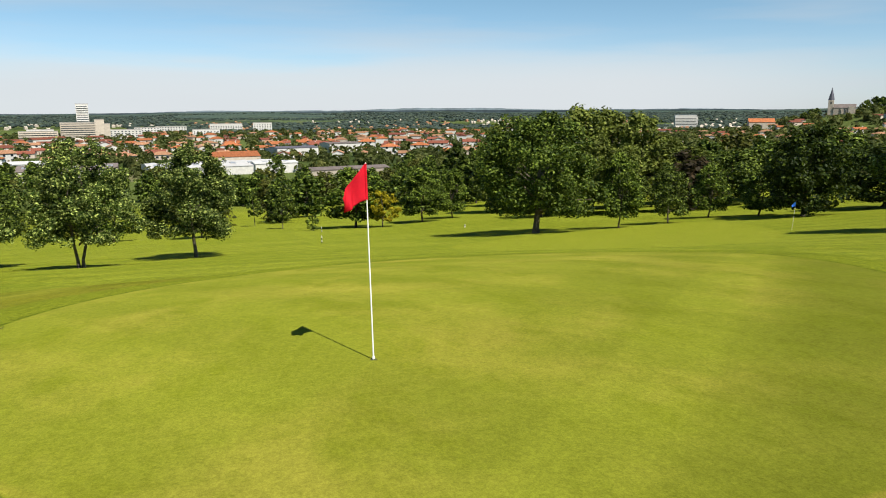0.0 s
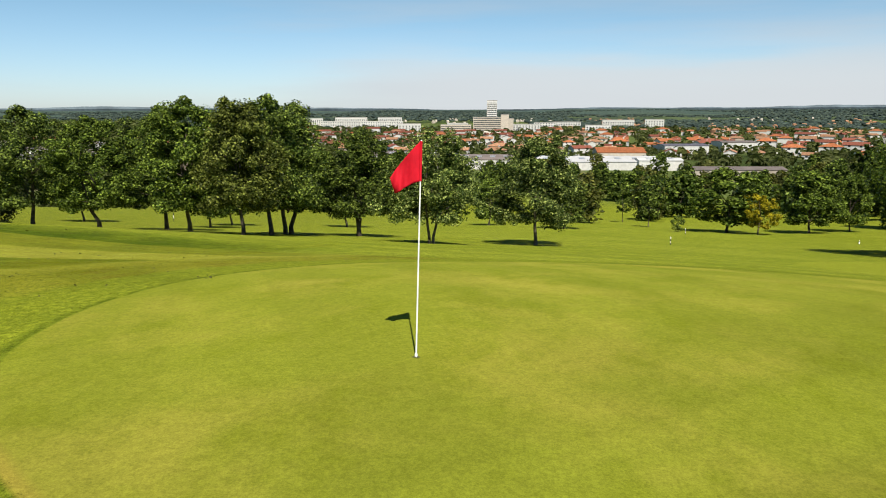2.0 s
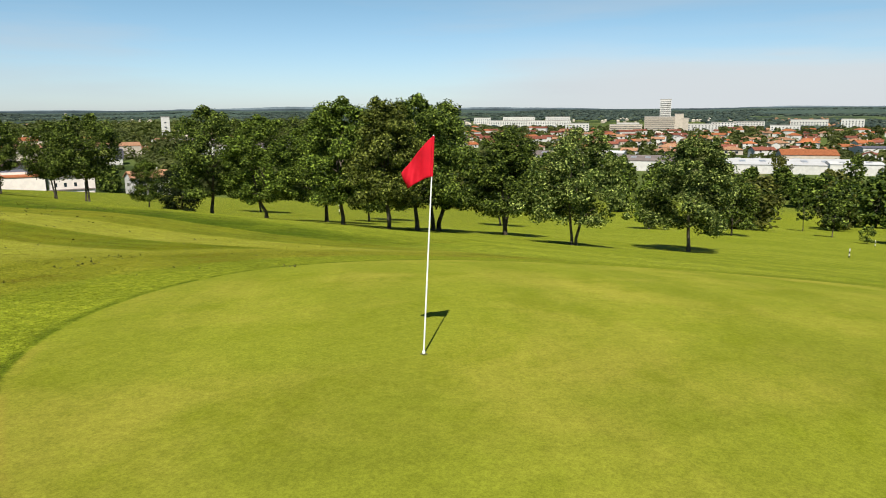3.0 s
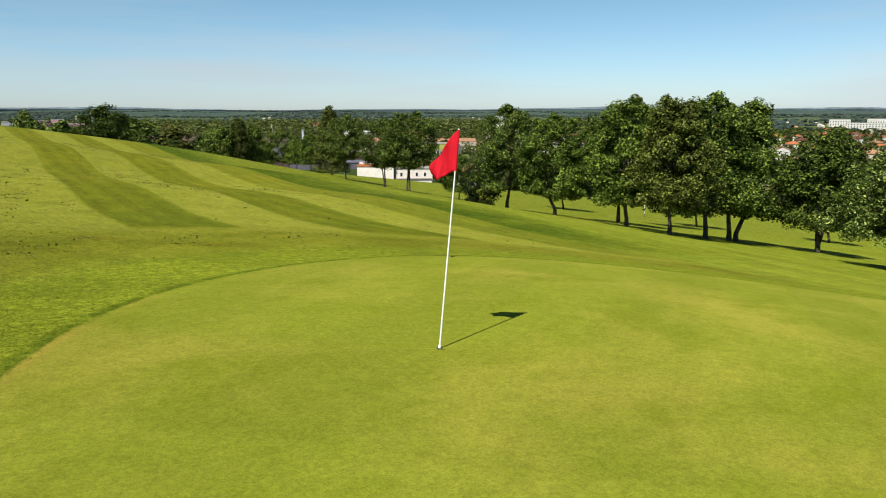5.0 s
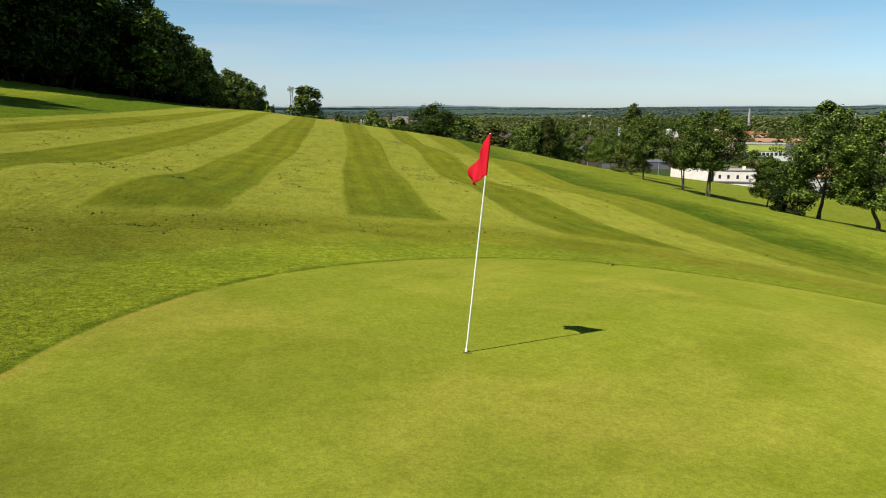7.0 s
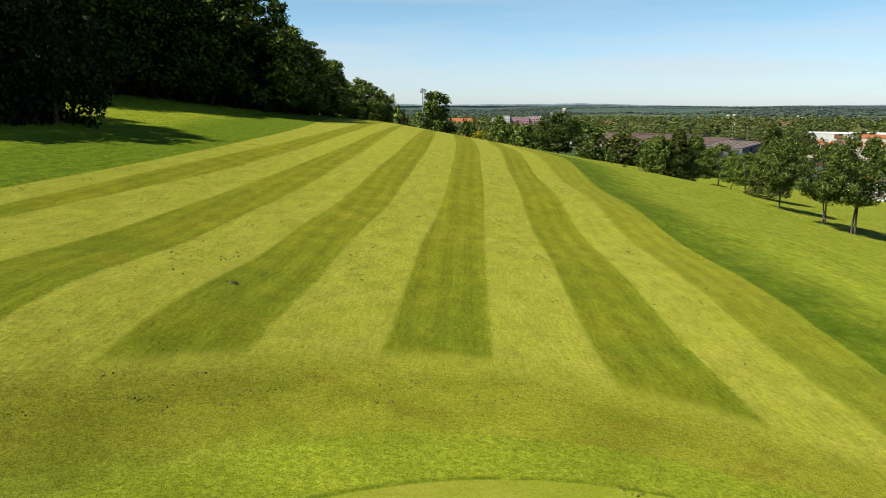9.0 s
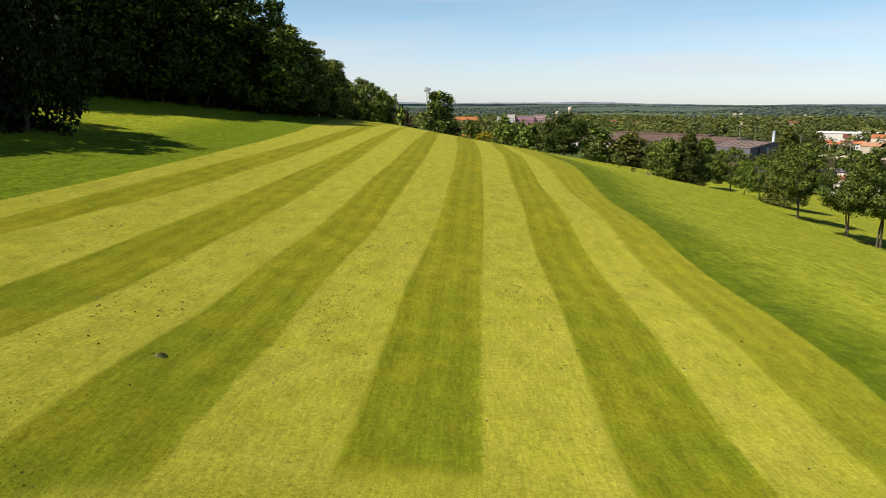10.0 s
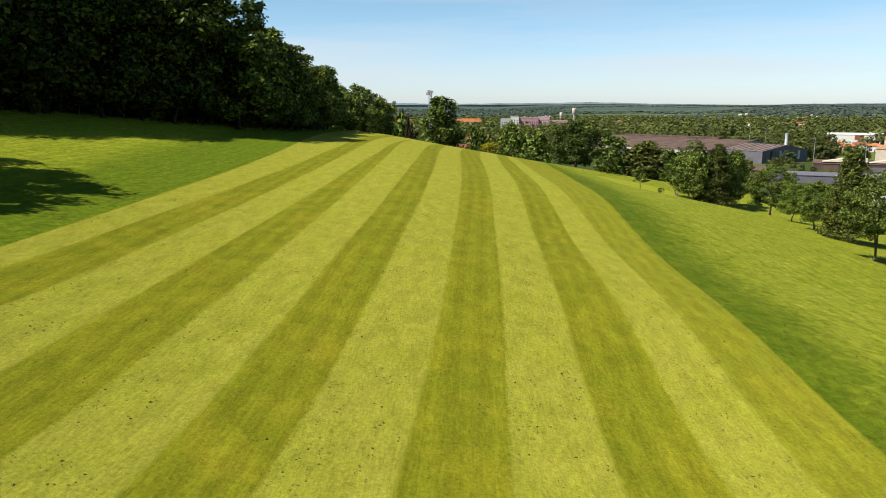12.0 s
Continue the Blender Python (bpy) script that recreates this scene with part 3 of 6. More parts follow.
def build_flag(name, label, x, y, z, lean, cloth, way, big=1.0):
    """A flagstick in its cup: tapered pole, ferrule, hole liner and a drooping flag."""
    ob = thing(name, x, y, z)
    top = Vector(lean)
    v, f = tube([top * s for s in (0, 0.3, 0.62, 1.0)], [0.0088, 0.0088, 0.0078, 0.0060], 10)
    pole = part("pole", mesh_np("pole", v, f, M["pole_white"], True), None, ob)
    v, f = tube([top * 0.996, top * 1.001, top * 1.004, top * 1.006], [0.007, 0.008, 0.007, 0.001], 10)
    part("finial", mesh_np("finial", v, f, M["pole_white"], True), None, pole)
    v, f = tube([top * 0.004, top * 0.012, top * 0.020], [0.016, 0.016, 0.011], 12)
    part("ferrule", mesh_np("ferrule", v, f, M["cup_white"], True), None, pole)
    bm = bmesh.new()
    rings = [(0.048, 0.003), (0.054, 0.004), (0.056, -0.02), (0.040, -0.02), (0.040, 0.001)]
    loops = [[bm.verts.new((r * math.cos(t * math.pi / 12), r * math.sin(t * math.pi / 12), h)) for t in range(24)] for r, h in rings]
    for i in range(len(loops)):
        p, q = loops[i], loops[(i + 1) % len(loops)]
        for t in range(24):
            bm.faces.new((p[t], p[(t + 1) % 24], q[(t + 1) % 24], q[t]))
    liner = part("hole_liner", bm, M["turf"], ob, "worn turf rim of the hole")
    # flush dark disc: the shade down the hole, put in as colour
    bm = bmesh.new()
    bmesh.ops.create_circle(bm, cap_ends=True, radius=0.0405, segments=24, matrix=pose(0, 0, 0.0015))
    part("hole", bm, M["soil"], liner, "flat dark disc for the shade inside the hole")
    # cloth: a square that hangs from the pole in soft folds
    way = Vector(way).normalized()
    side = Vector((-way.y, way.x, 0))
    nu, nv, verts, faces = 22, 18, [], []
    along = top.normalized()
    for j in range(nv + 1):
        w = j / nv
        for i in range(nu + 1):
            u = i / nu
            reach = 0.30 * u * (1 - 0.16 * w) * big
            fall = (0.385 * w * (1 - 0.58 * u) + 0.345 * u ** 1.12) * big
            fold = (0.040 * math.sin(7.5 * u + 2.2 * w) + 0.016 * math.sin(15 * u - 4 * w)) * u * big
            p = top * 0.998 + way * (reach + 0.010) - Vector((0, 0, fall)) - Vector((top.x, top.y, 0)) / top.z * fall * (1 - u) + side * fold
            verts.append(p)
    n = nu + 1
    for j in range(nv):
        for i in range(nu):
            faces.append((j * n + i, j * n + i + 1, j * n + n + i + 1, j * n + n + i))
    flag = part("flag", mesh_np("flag", verts, faces, cloth, True), None, ob)
    solid = flag.modifiers.new("thickness", "SOLIDIFY")
    solid.thickness = 0.002
    v, f = tube([top * 0.82, top * 0.90, top * 1.001], [0.0135, 0.0130, 0.0125], 10)
    part("sleeve", mesh_np("sleeve", v, f, cloth, True), None, flag)
    return tagged(ob, label, "golf flag")


build_flag("golf_flag", "white flagstick with a red cloth flag in its hole", 0, 0, gz(0, 0), POLE, M["flag_red"], (-0.24, 0.97, 0))
build_flag("golf_flag", "white flagstick with a small blue flag on a farther green", 32.5, -43.2, gz(32.5, -43.2), (-0.10, -0.03, 2.2), M["flag_blue"], (0.5, 0.6, 0), 0.9)

# ---- trees ----
def leaf_quads(rng, centres, normals, size, flat=0.62):
    """Small bent leaves, two triangles each, at the centres."""
    n = len(centres)
    d = normals + rng.normal(0, 0.5, (n, 3))
    d /= np.linalg.norm(d, axis=1)[:, None]
    a = np.cross(d, rng.normal(0, 1, (n, 3)))
    a /= np.linalg.norm(a, axis=1)[:, None]
    b = np.cross(d, a)
    s = (size * rng.uniform(0.6, 1.35, n))[:, None]
    v = np.stack([centres - a * s, centres - b * s * flat + d * s * 0.15, centres + a * s, centres + b * s * flat + d * s * 0.15], 1).reshape(-1, 3)
    return v, np.arange(4 * n).reshape(n, 4)


def crown(rng, h0, h1, width, clumps, leaves, size, shape="round", clump=0.13):
    """Leaves gathered in clumps along boughs, in an uneven crown from h0 to h1 with gaps between the boughs."""
    def profile(t):
        if shape == "round":
            return np.sqrt(max(0.02, 1 - (2 * (t - 0.44) / 1.12) ** 2))
        if shape == "tall":
            return 0.94 * min(1.0, 0.6 + 2.0 * t) * (1 - max(0.0, t - 0.36) / 0.68) ** 0.5 + 0.05
        if shape == "cone":
            return (1 - t) ** 0.56 * (0.88 + 0.12 * np.sin(t * 34)) + 0.04
        return 0.95 if t < 0.75 else 0.95 * np.sqrt(max(0.02, 1 - ((t - 0.75) / 0.27) ** 2))

    boughs = []
    lobes = 19
    for i in range(lobes):
        t = (i + rng.uniform(0.2, 0.8)) / lobes
        ang = i * 2.4 + rng.uniform(-0.6, 0.6)
        reach = profile(t) * rng.uniform(0.45, 0.86)
        boughs.append((t, ang, reach, rng.uniform(0.7, 1.35)))
    out, nor = [], []
    per = leaves / clumps
    for i in range(clumps):
        if shape == "cone" or i % 6 == 0:
            t, ang = rng.uniform(0, 1), rng.uniform(0, 2 * np.pi)
            t = 1 - t ** 0.72 if shape == "cone" else t
            rad = width / 2 * profile(t) * rng.uniform(0.15, 1) ** 0.5
            c = np.array([rad * np.cos(ang), rad * np.sin(ang), h0 + (h1 - h0) * t])
        else:
            # a lobe of foliage at the end of each bough
            t, ang, reach, big = boughs[i % lobes]
            away = rng.normal(0, 1, 3)
            away *= width * 0.165 * big * (0.5 + 0.6 * profile(t)) * rng.uniform(0.15, 1.0) ** 0.5 / np.linalg.norm(away)
            rad = width / 2 * reach
            c = np.array([rad * np.cos(ang), rad * np.sin(ang), h0 + (h1 - h0) * t]) + away * (1, 1, 0.85)
            c[2] = max(c[2], h0 + 0.2)
        r = width * clump * rng.uniform(0.42, 0.88) * (0.6 + 0.45 * profile(t))
        c[2] = max(c[2], h0 + 0.6 * r)
        k = max(4, int(per * rng.uniform(0.6, 1.4)))
        d = rng.normal(0, 1, (k, 3))
        d /= np.linalg.norm(d, axis=1)[:, None]
        q = c + d * (r * rng.uniform(0.25, 1.0, k) ** 0.5)[:, None] * (1, 1, 0.92)
        out.append(q)
        o = q - np.array([0, 0, h0 + (h1 - h0) * 0.35])
        nor.append(d * 0.75 + o / (np.linalg.norm(o, axis=1)[:, None] + 0.01) * 0.3 + (0, 0, 0.3))
    c, d = np.vstack(out), np.vstack(nor)
    return leaf_quads(rng, c, d, size)


def limbs(rng, h0, h1, width, trunk_r, count, sides=7, lean=0.0, stems=1):
    pieces = []
    for s in range(stems):
        off = (s - (stems - 1) / 2) * trunk_r * 3.2
        bend = rng.normal(0, 0.06 * h1, 4)
        path = [(off, 0, -0.25), (off * 1.05, 0.02, h0 * 0.3), (off * 1.3 + lean * 0.5 + bend[0] * 0.2, bend[1] * 0.2, h0 * 0.8), (off * 1.8 + lean + bend[0] * 0.5, bend[1] * 0.5, h0 + (h1 - h0) * 0.4), (off * 2 + lean + bend[2], bend[3], h0 + (h1 - h0) * 0.85)]
        pieces.append(tube(path, [trunk_r * 1.45, trunk_r * 1.05, trunk_r * 0.9, trunk_r * 0.5, trunk_r * 0.12], sides))
    branches = []
    for i in range(count):
        t = rng.uniform(0.05, 0.75)
        a = i * 2.4 + rng.uniform(-0.4, 0.4)
        start = Vector((lean * min(1, 0.5 + t), 0, h0 * (0.72 + 0.2 * t) + (h1 - h0) * t * 0.55))
        reach = width / 2 * rng.uniform(0.55, 0.95) * (1 - 0.35 * t)
        end = start + Vector((math.cos(a) * reach, math.sin(a) * reach, (h1 - h0) * rng.uniform(0.12, 0.34)))
        mid = start.lerp(end, 0.5) + Vector((0, 0, reach * 0.10))
        branches.append(tube([start, mid, end], [trunk_r * 0.42, trunk_r * 0.26, trunk_r * 0.06], max(5, sides - 2)))
    return pieces, branches


def make_tree(name, seed, h, width, leaf_mat, clear, leaves, size, clumps, shape="round", trunk_r=0.13, stems=1, lean=0.0, clump=0.13, count=8, cheap=False):
    rng = np.random.default_rng(seed)
    ob = thing(name, 0, 0, -900)
    trunk, branches = limbs(rng, clear, h, width, trunk_r, count, 6 if cheap else 8, lean, stems)
    if cheap:
        v, f = join(trunk + branches)
        part("trunk", mesh_np("trunk", v, f, M["bark_shaded" if "tall" in name else "bark"], True), None, ob)
    else:
        v, f = join(trunk)
        stem = part("trunk", mesh_np("trunk", v, f, M["bark"], True), None, ob)
        v, f = join(branches)
        part("limb", mesh_np("limb", v, f, M["bark"], True), None, stem)
    v, f = crown(rng, clear, h, width, clumps, leaves, size, shape, clump)
    # the crown fills just its height and width
    top, side = np.quantile(v[:, 2], 0.998), np.quantile(np.hypot(v[:, 0], v[:, 1]), 0.97)
    v *= (width / 2 / side, width / 2 / side, 1)
    v[:, 2] = clear + (v[:, 2] - clear) * (h - clear) / (top - clear)
    v[:, 0] += lean
    part("crown", mesh_np("crown", v, f, M[leaf_mat]), None, ob)
    return ob


PROTO = {
    "maple_a": (make_tree("broadleaf_tree", 11, 9.0, 6.4, "leaf_mid", 1.7, 32000, 0.084, 330, trunk_r=0.13, clump=0.125), 9.0, 6.4),
    "maple_b": (make_tree("broadleaf_tree", 12, 9.0, 6.0, "leaf_mid", 1.75, 32000, 0.084, 330, "tall", trunk_r=0.13, stems=2, clump=0.125), 9.0, 6.0),
    "maple_c": (make_tree("broadleaf_tree", 13, 9.0, 6.0, "leaf_bright", 1.75, 31000, 0.084, 320, trunk_r=0.12, clump=0.125), 9.0, 6.0),
    "maple_high": (make_tree("broadleaf_tree", 38, 9.0, 6.2, "leaf_mid", 2.7, 26000, 0.088, 280, trunk_r=0.085, stems=2, clump=0.125), 9.0, 6.2),
    "olive": (make_tree("broadleaf_tree", 14, 8.5, 5.8, "leaf_olive", 1.7, 28000, 0.082, 290, "tall", trunk_r=0.11, clump=0.120), 8.5, 5.8),
    "silver_a": (make_tree("silver_tree", 15, 8.5, 6.8, "leaf_silver", 1.8, 32000, 0.084, 300, "tall", trunk_r=0.10, stems=2, clump=0.115), 8.5, 6.8),
    "silver_b": (make_tree("silver_tree", 16, 8.8, 6.6, "leaf_silver", 1.8, 32000, 0.084, 300, "tall", trunk_r=0.13, clump=0.115), 8.8, 6.6),
    "mid_a": (make_tree("broadleaf_tree", 34, 9.0, 6.4, "leaf_mid", 1.4, 8000, 0.165, 150, trunk_r=0.13, clump=0.17, cheap=True), 9.0, 6.4),
    "mid_b": (make_tree("broadleaf_tree", 35, 9.0, 6.0, "leaf_bright", 1.4, 8000, 0.165, 150, "tall", trunk_r=0.12, clump=0.17, cheap=True), 9.0, 6.0),
    "oak": (make_tree("oak_tree", 17, 12.5, 14.0, "leaf_oak", 2.2, 30000, 0.165, 420, trunk_r=0.34, count=12, clump=0.115, lean=0.5), 12.5, 14.0),
    "dark": (make_tree("dark_tree", 18, 12.5, 10.5, "leaf_dark_shaded", 0.9, 12000, 0.24, 230, trunk_r=0.28, count=10, clump=0.16), 12.5, 10.5),
    "yellow": (make_tree("yellow_tree", 19, 6.4, 6.2, "leaf_yellow", 1.3, 8000, 0.13, 110, trunk_r=0.11, clump=0.10), 6.4, 6.2),
    "young": (make_tree("young_tree", 20, 5.0, 2.6, "leaf_mid", 1.5, 3000, 0.09, 50, trunk_r=0.05, count=5, clump=0.14), 5.0, 2.6),
    "conifer": (make_tree("conifer_tree", 21, 11.0, 5.6, "needle", 0.5, 22000, 0.115, 480, "cone", trunk_r=0.16, count=12, clump=0.15), 11.0, 5.6),
    "yew": (make_tree("evergreen_tree", 30, 14.0, 10.0, "leaf_black_shaded", 0.3, 9000, 0.25, 190, trunk_r=0.25, count=8, clump=0.20, cheap=True), 14.0, 10.0),
    "under": (make_tree("shrub", 36, 5.0, 6.0, "leaf_dark_shaded", 0.3, 900, 0.30, 20, trunk_r=0.08, count=4, clump=0.2, cheap=True), 5.0, 6.0),
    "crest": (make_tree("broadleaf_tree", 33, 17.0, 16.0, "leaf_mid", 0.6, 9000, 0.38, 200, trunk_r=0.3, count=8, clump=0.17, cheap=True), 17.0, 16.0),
    "tall_a": (make_tree("tall_tree", 22, 19.0, 10.5, "leaf_dark_shaded", 1.8, 10000, 0.27, 220, "tall", trunk_r=0.20, count=10, clump=0.18, cheap=True), 19.0, 10.5),
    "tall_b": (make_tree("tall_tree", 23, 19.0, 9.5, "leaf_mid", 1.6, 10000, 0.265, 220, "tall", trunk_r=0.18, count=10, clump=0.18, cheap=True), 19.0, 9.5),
    "tall_in": (make_tree("tall_tree", 37, 19.0, 10.5, "leaf_dark_shaded", 1.0, 1700, 0.60, 80, "tall", trunk_r=0.20, count=6, clump=0.22, cheap=True), 19.0, 10.5),
    "tall_c": (make_tree("tall_tree", 32, 19.0, 11.0, "leaf_pale", 2.4, 6000, 0.36, 150, "tall", trunk_r=0.20, count=10, clump=0.19, cheap=True), 19.0, 11.0),
    "belt_a": (make_tree("valley_tree", 24, 12.0, 9.0, "leaf_oak", 0.7, 1900, 0.50, 80, trunk_r=0.2, count=6, clump=0.24, cheap=True), 12.0, 9.0),
    "belt_b": (make_tree("valley_tree", 25, 12.0, 8.0, "leaf_mid", 0.7, 1900, 0.50, 80, "tall", trunk_r=0.2, count=6, clump=0.24, cheap=True), 12.0, 8.0),
    "belt_c": (make_tree("valley_tree", 26, 12.0, 9.0, "leaf_brown", 0.7, 1900, 0.50, 80, trunk_r=0.2, count=6, clump=0.24, cheap=True), 12.0, 9.0),
    "poplar": (make_tree("poplar_tree", 27, 18.0, 4.0, "leaf_dark_shaded", 1.2, 3600, 0.32, 80, "column", trunk_r=0.2, count=5, clump=0.20, cheap=True), 18.0, 4.0),
    "copper": (make_tree("copper_tree", 28, 10.0, 9.0, "leaf_copper", 0.8, 2600, 0.42, 80, trunk_r=0.2, count=6, clump=0.24, cheap=True), 10.0, 9.0),
    "bush": (make_tree("bush", 29, 2.6, 2.6, "leaf_mid", 0.3, 2200, 0.09, 40, trunk_r=0.05, count=5, clump=0.15), 2.6, 2.6),
}


def plant_to(kind, x, y, top, w, label, group=""):
    """A tree whose top reaches a known height."""
    return plant(kind, x, y, top - gz(x, y), w, label, group=group)


def plant(kind, x, y, h, w, label, category="tree", group="", turn=None, z=None):
    proto, h0, w0 = PROTO[kind]
    turn = (x * 37 + y * 53) % 360 if turn is None else turn
    m = pose(x, y, gz(x, y) if z is None else z, 0, 0, turn) @ Matrix.Diagonal((w / w0, w / w0, h / h0, 1))
    ob = copy_thing(proto, m)
    return tagged(ob, label, category, group)


ROW = "trees along the fairway"
plant("silver_a", 41.1, 6.8, 7.9, 6.6, "broadleaf tree with silvery leaves and a slim trunk", group=ROW, turn=70)
plant("silver_b", 48.4, -0.3, 8.5, 7.0, "broadleaf tree with silvery leaves and a low fork", group=ROW)
plant("maple_b", 51.6, 14.9, 9.2, 7.6, "dark green broadleaf tree with a short thick double trunk", group=ROW, turn=20)
plant("maple_a", 41.1, 18.5, 9.8, 7.4, "tall full green broadleaf tree in a row", group=ROW)
plant("maple_b", 48.3, 20.0, 10.6, 8.0, "tall full green broadleaf tree with a spreading fork", group=ROW)
plant("olive", 35.8, 18.2, 8.6, 6.2, "yellowish green broadleaf tree with a straight trunk", group=ROW)
plant("maple_c", 40.2, 24.3, 9.4, 7.0, "bright green broadleaf tree with a forked trunk", group=ROW)
plant("maple_a", 52.7, 33.4, 11.0, 8.2, "green broadleaf tree behind the row", group=ROW)
plant("maple_c", 43.6, 33.8, 8.6, 7.2, "green broadleaf tree with a rough trunk", group=ROW)
plant("maple_a", 44.8, 40.6, 9.6, 7.4, "full green broadleaf tree beside a low dark one", group=ROW)
plant("yew", 47.6, 46.8, 4.4, 4.6, "dark low-branched tree at the row's end", group=ROW)
plant("maple_c", 55.2, 58.3, 5.6, 4.0, "slim young tree standing apart", group=ROW)
plant("maple_high", 49.1, 60.7, 9.6, 7.4, "green broadleaf tree below the mown slope", group=ROW)
plant("maple_high", 49.2, 65.5, 8.6, 6.4, "green broadleaf tree with twin trunks", group=ROW, turn=80)
plant("maple_high", 49.8, 75.0, 8.6, 6.2, "green broadleaf tree beside a conifer", group=ROW)
plant_to("conifer", 56.3, 88.5, 2.8, 5.6, "tall pointed conifer with brownish needles", ROW)
plant("maple_c", 56.5, 94.8, 6.0, 4.6, "small light green tree in the lower row", group=ROW)
plant("maple_c", 58.6, 103.0, 5.4, 3.4, "slim light green tree in the lower row", group=ROW)
BELOW = "trees below the ridge"
for kind, x, y, top, w, label in (
        ("crest", 47.3, 244.8, 1.8, 15.1, "dark full oak beyond the ridge"), ("dark", 54.6, 193.7, 3.6, 14.4, "large dark oak with a clear trunk on the ridge"),
        ("tall_b", 26.2, 263.9, 10.4, 18.0, "tall tree standing alone past the ridge"), ("belt_a", 36.6, 251.7, 0.6, 7.0, "dark tree past the ridge"),
        ("belt_c", 41.8, 266.0, -0.7, 10.2, "light green tree past the ridge"), ("belt_b", 51.2, 223.5, -0.7, 10, "light green tree past the ridge"),
        ("belt_a", 68.9, 208.1, -0.2, 11, "dark full tree below the ridge"), ("bush", 57.0, 175.2, -4.1, 5.7, "rounded light green shrub below the oak"),
        ("belt_c", 77.4, 205.0, -2.4, 13.2, "round brownish green oak below the ridge"), ("belt_b", 83, 228, -5.0, 11, "green tree below the ridge"),
        ("belt_a", 90, 215, -5.5, 11, "dark green tree below the ridge"), ("belt_a", 82.3, 197.6, -7.5, 7, "low dark green tree below the ridge"),
        ("belt_b", 15.2, 313.8, 5.4, 14.5, "green tree far past the ridge"), ("copper", 16.6, 303.7, 3.5, 7.0, "copper-leaved tree far past the ridge"),
        ("belt_a", 8.0, 303.9, 3.5, 9.3, "dark tree far past the ridge"), ("yellow", 31.5, 190, -1.6, 5.5, "low yellowish green shrub on the ridge"),
        ("mid_a", 64.2, 147.0, -1.2, 7.5, "full tree with olive leaves in a clump"), ("conifer", 66.0, 139.6, 0.4, 7.4, "dense olive-brown conifer in a clump"), ("mid_a", 61.8, 139.5, -1.0, 6.4, "green tree in a clump"),
        ("mid_b", 73.2, 146.5, -1.4, 6.0, "light green tree in a clump"), ("mid_a", 69.8, 142, -1.0, 6.0, "dark full tree in a clump"),
        ("maple_a", 62.9, 115.6, -1.4, 7.4, "green broadleaf tree in the lower row"), ("young", 52.0, 141.0, -3.6, 3.4, "small tree standing alone on the grass")):
    plant_to(kind, x, y, top, w, label, BELOW)
FAR_SIDE = "trees beyond the green"
plant_to("oak", 62.4, -37.7, 2.3, 15.0, "large spreading oak with a leaning trunk", FAR_SIDE)
plant("mid_b", 119.2, -45.0, 10.4, 9.4, "round bright green tree down the slope", group=FAR_SIDE)
plant("yellow", 113.6, -35.2, 6.6, 6.8, "small tree with yellow autumn leaves", group=FAR_SIDE)
plant("mid_b", 117.7, -31.3, 11.0, 11.5, "broad green tree beside the yellow one", group=FAR_SIDE)
plant("mid_b", 124.0, -53.3, 10.0, 6.4, "green tree down the slope", group=FAR_SIDE)
plant("mid_b", 59.4, -46.8, 8.6, 4.8, "slim light green tree", group=FAR_SIDE)
plant("mid_a", 59.4, -53.8, 7.0, 4.8, "small green tree with a forked trunk", group=FAR_SIDE)
plant("mid_b", 62.7, -63.0, 6.8, 5.0, "small green tree at the grass edge", group=FAR_SIDE)
plant("mid_b", 57.0, -65.5, 5.4, 5.8, "small bright green tree", group=FAR_SIDE)
plant_to("dark", 48.9, -63.4, 1.0, 9.4, "big dark green tree with a thick trunk", FAR_SIDE)
plant_to("dark", 49.5, -77.0, -1.0, 11.5, "big dark green tree near the farther green", FAR_SIDE)
plant_to("maple_b", 20.4, -42.6, 5.4, 8.4, "tall dark tree beside the farther green", FAR_SIDE)
plant("mid_b", 116.4, 9.2, 8.2, 7.0, "green tree with silvery leaves lower down", group=ROW)
plant("mid_a", 105.1, -3.7, 9.0, 7.2, "green tree lower down the slope", group=ROW)
plant("belt_c", 139.0, -6.0, 9.5, 12.0, "broad round brownish green tree", group=ROW)
plant("young", 152.0, -17.5, 7.5, 4.0, "slim young tree lower down", group=ROW)
plant("young", 130.0, -20.0, 7.5, 4.0, "slim young tree lower down", group=ROW)
plant("bush", 113.6, -22.6, 2.6, 2.9, "small round shrub on the grass", "bush")
plant("mid_a", 92, 28, 9.5, 7.5, "green tree behind the row", group=ROW)
plant("mid_b", 84, 42, 9.5, 7.0, "green tree behind the row", group=ROW)
plant("mid_a", 70, 38, 9.0, 6.5, "green tree behind the row", group=ROW)
plant("mid_b", 78, 60, 9.5, 7.0, "green tree behind the row", group=ROW)

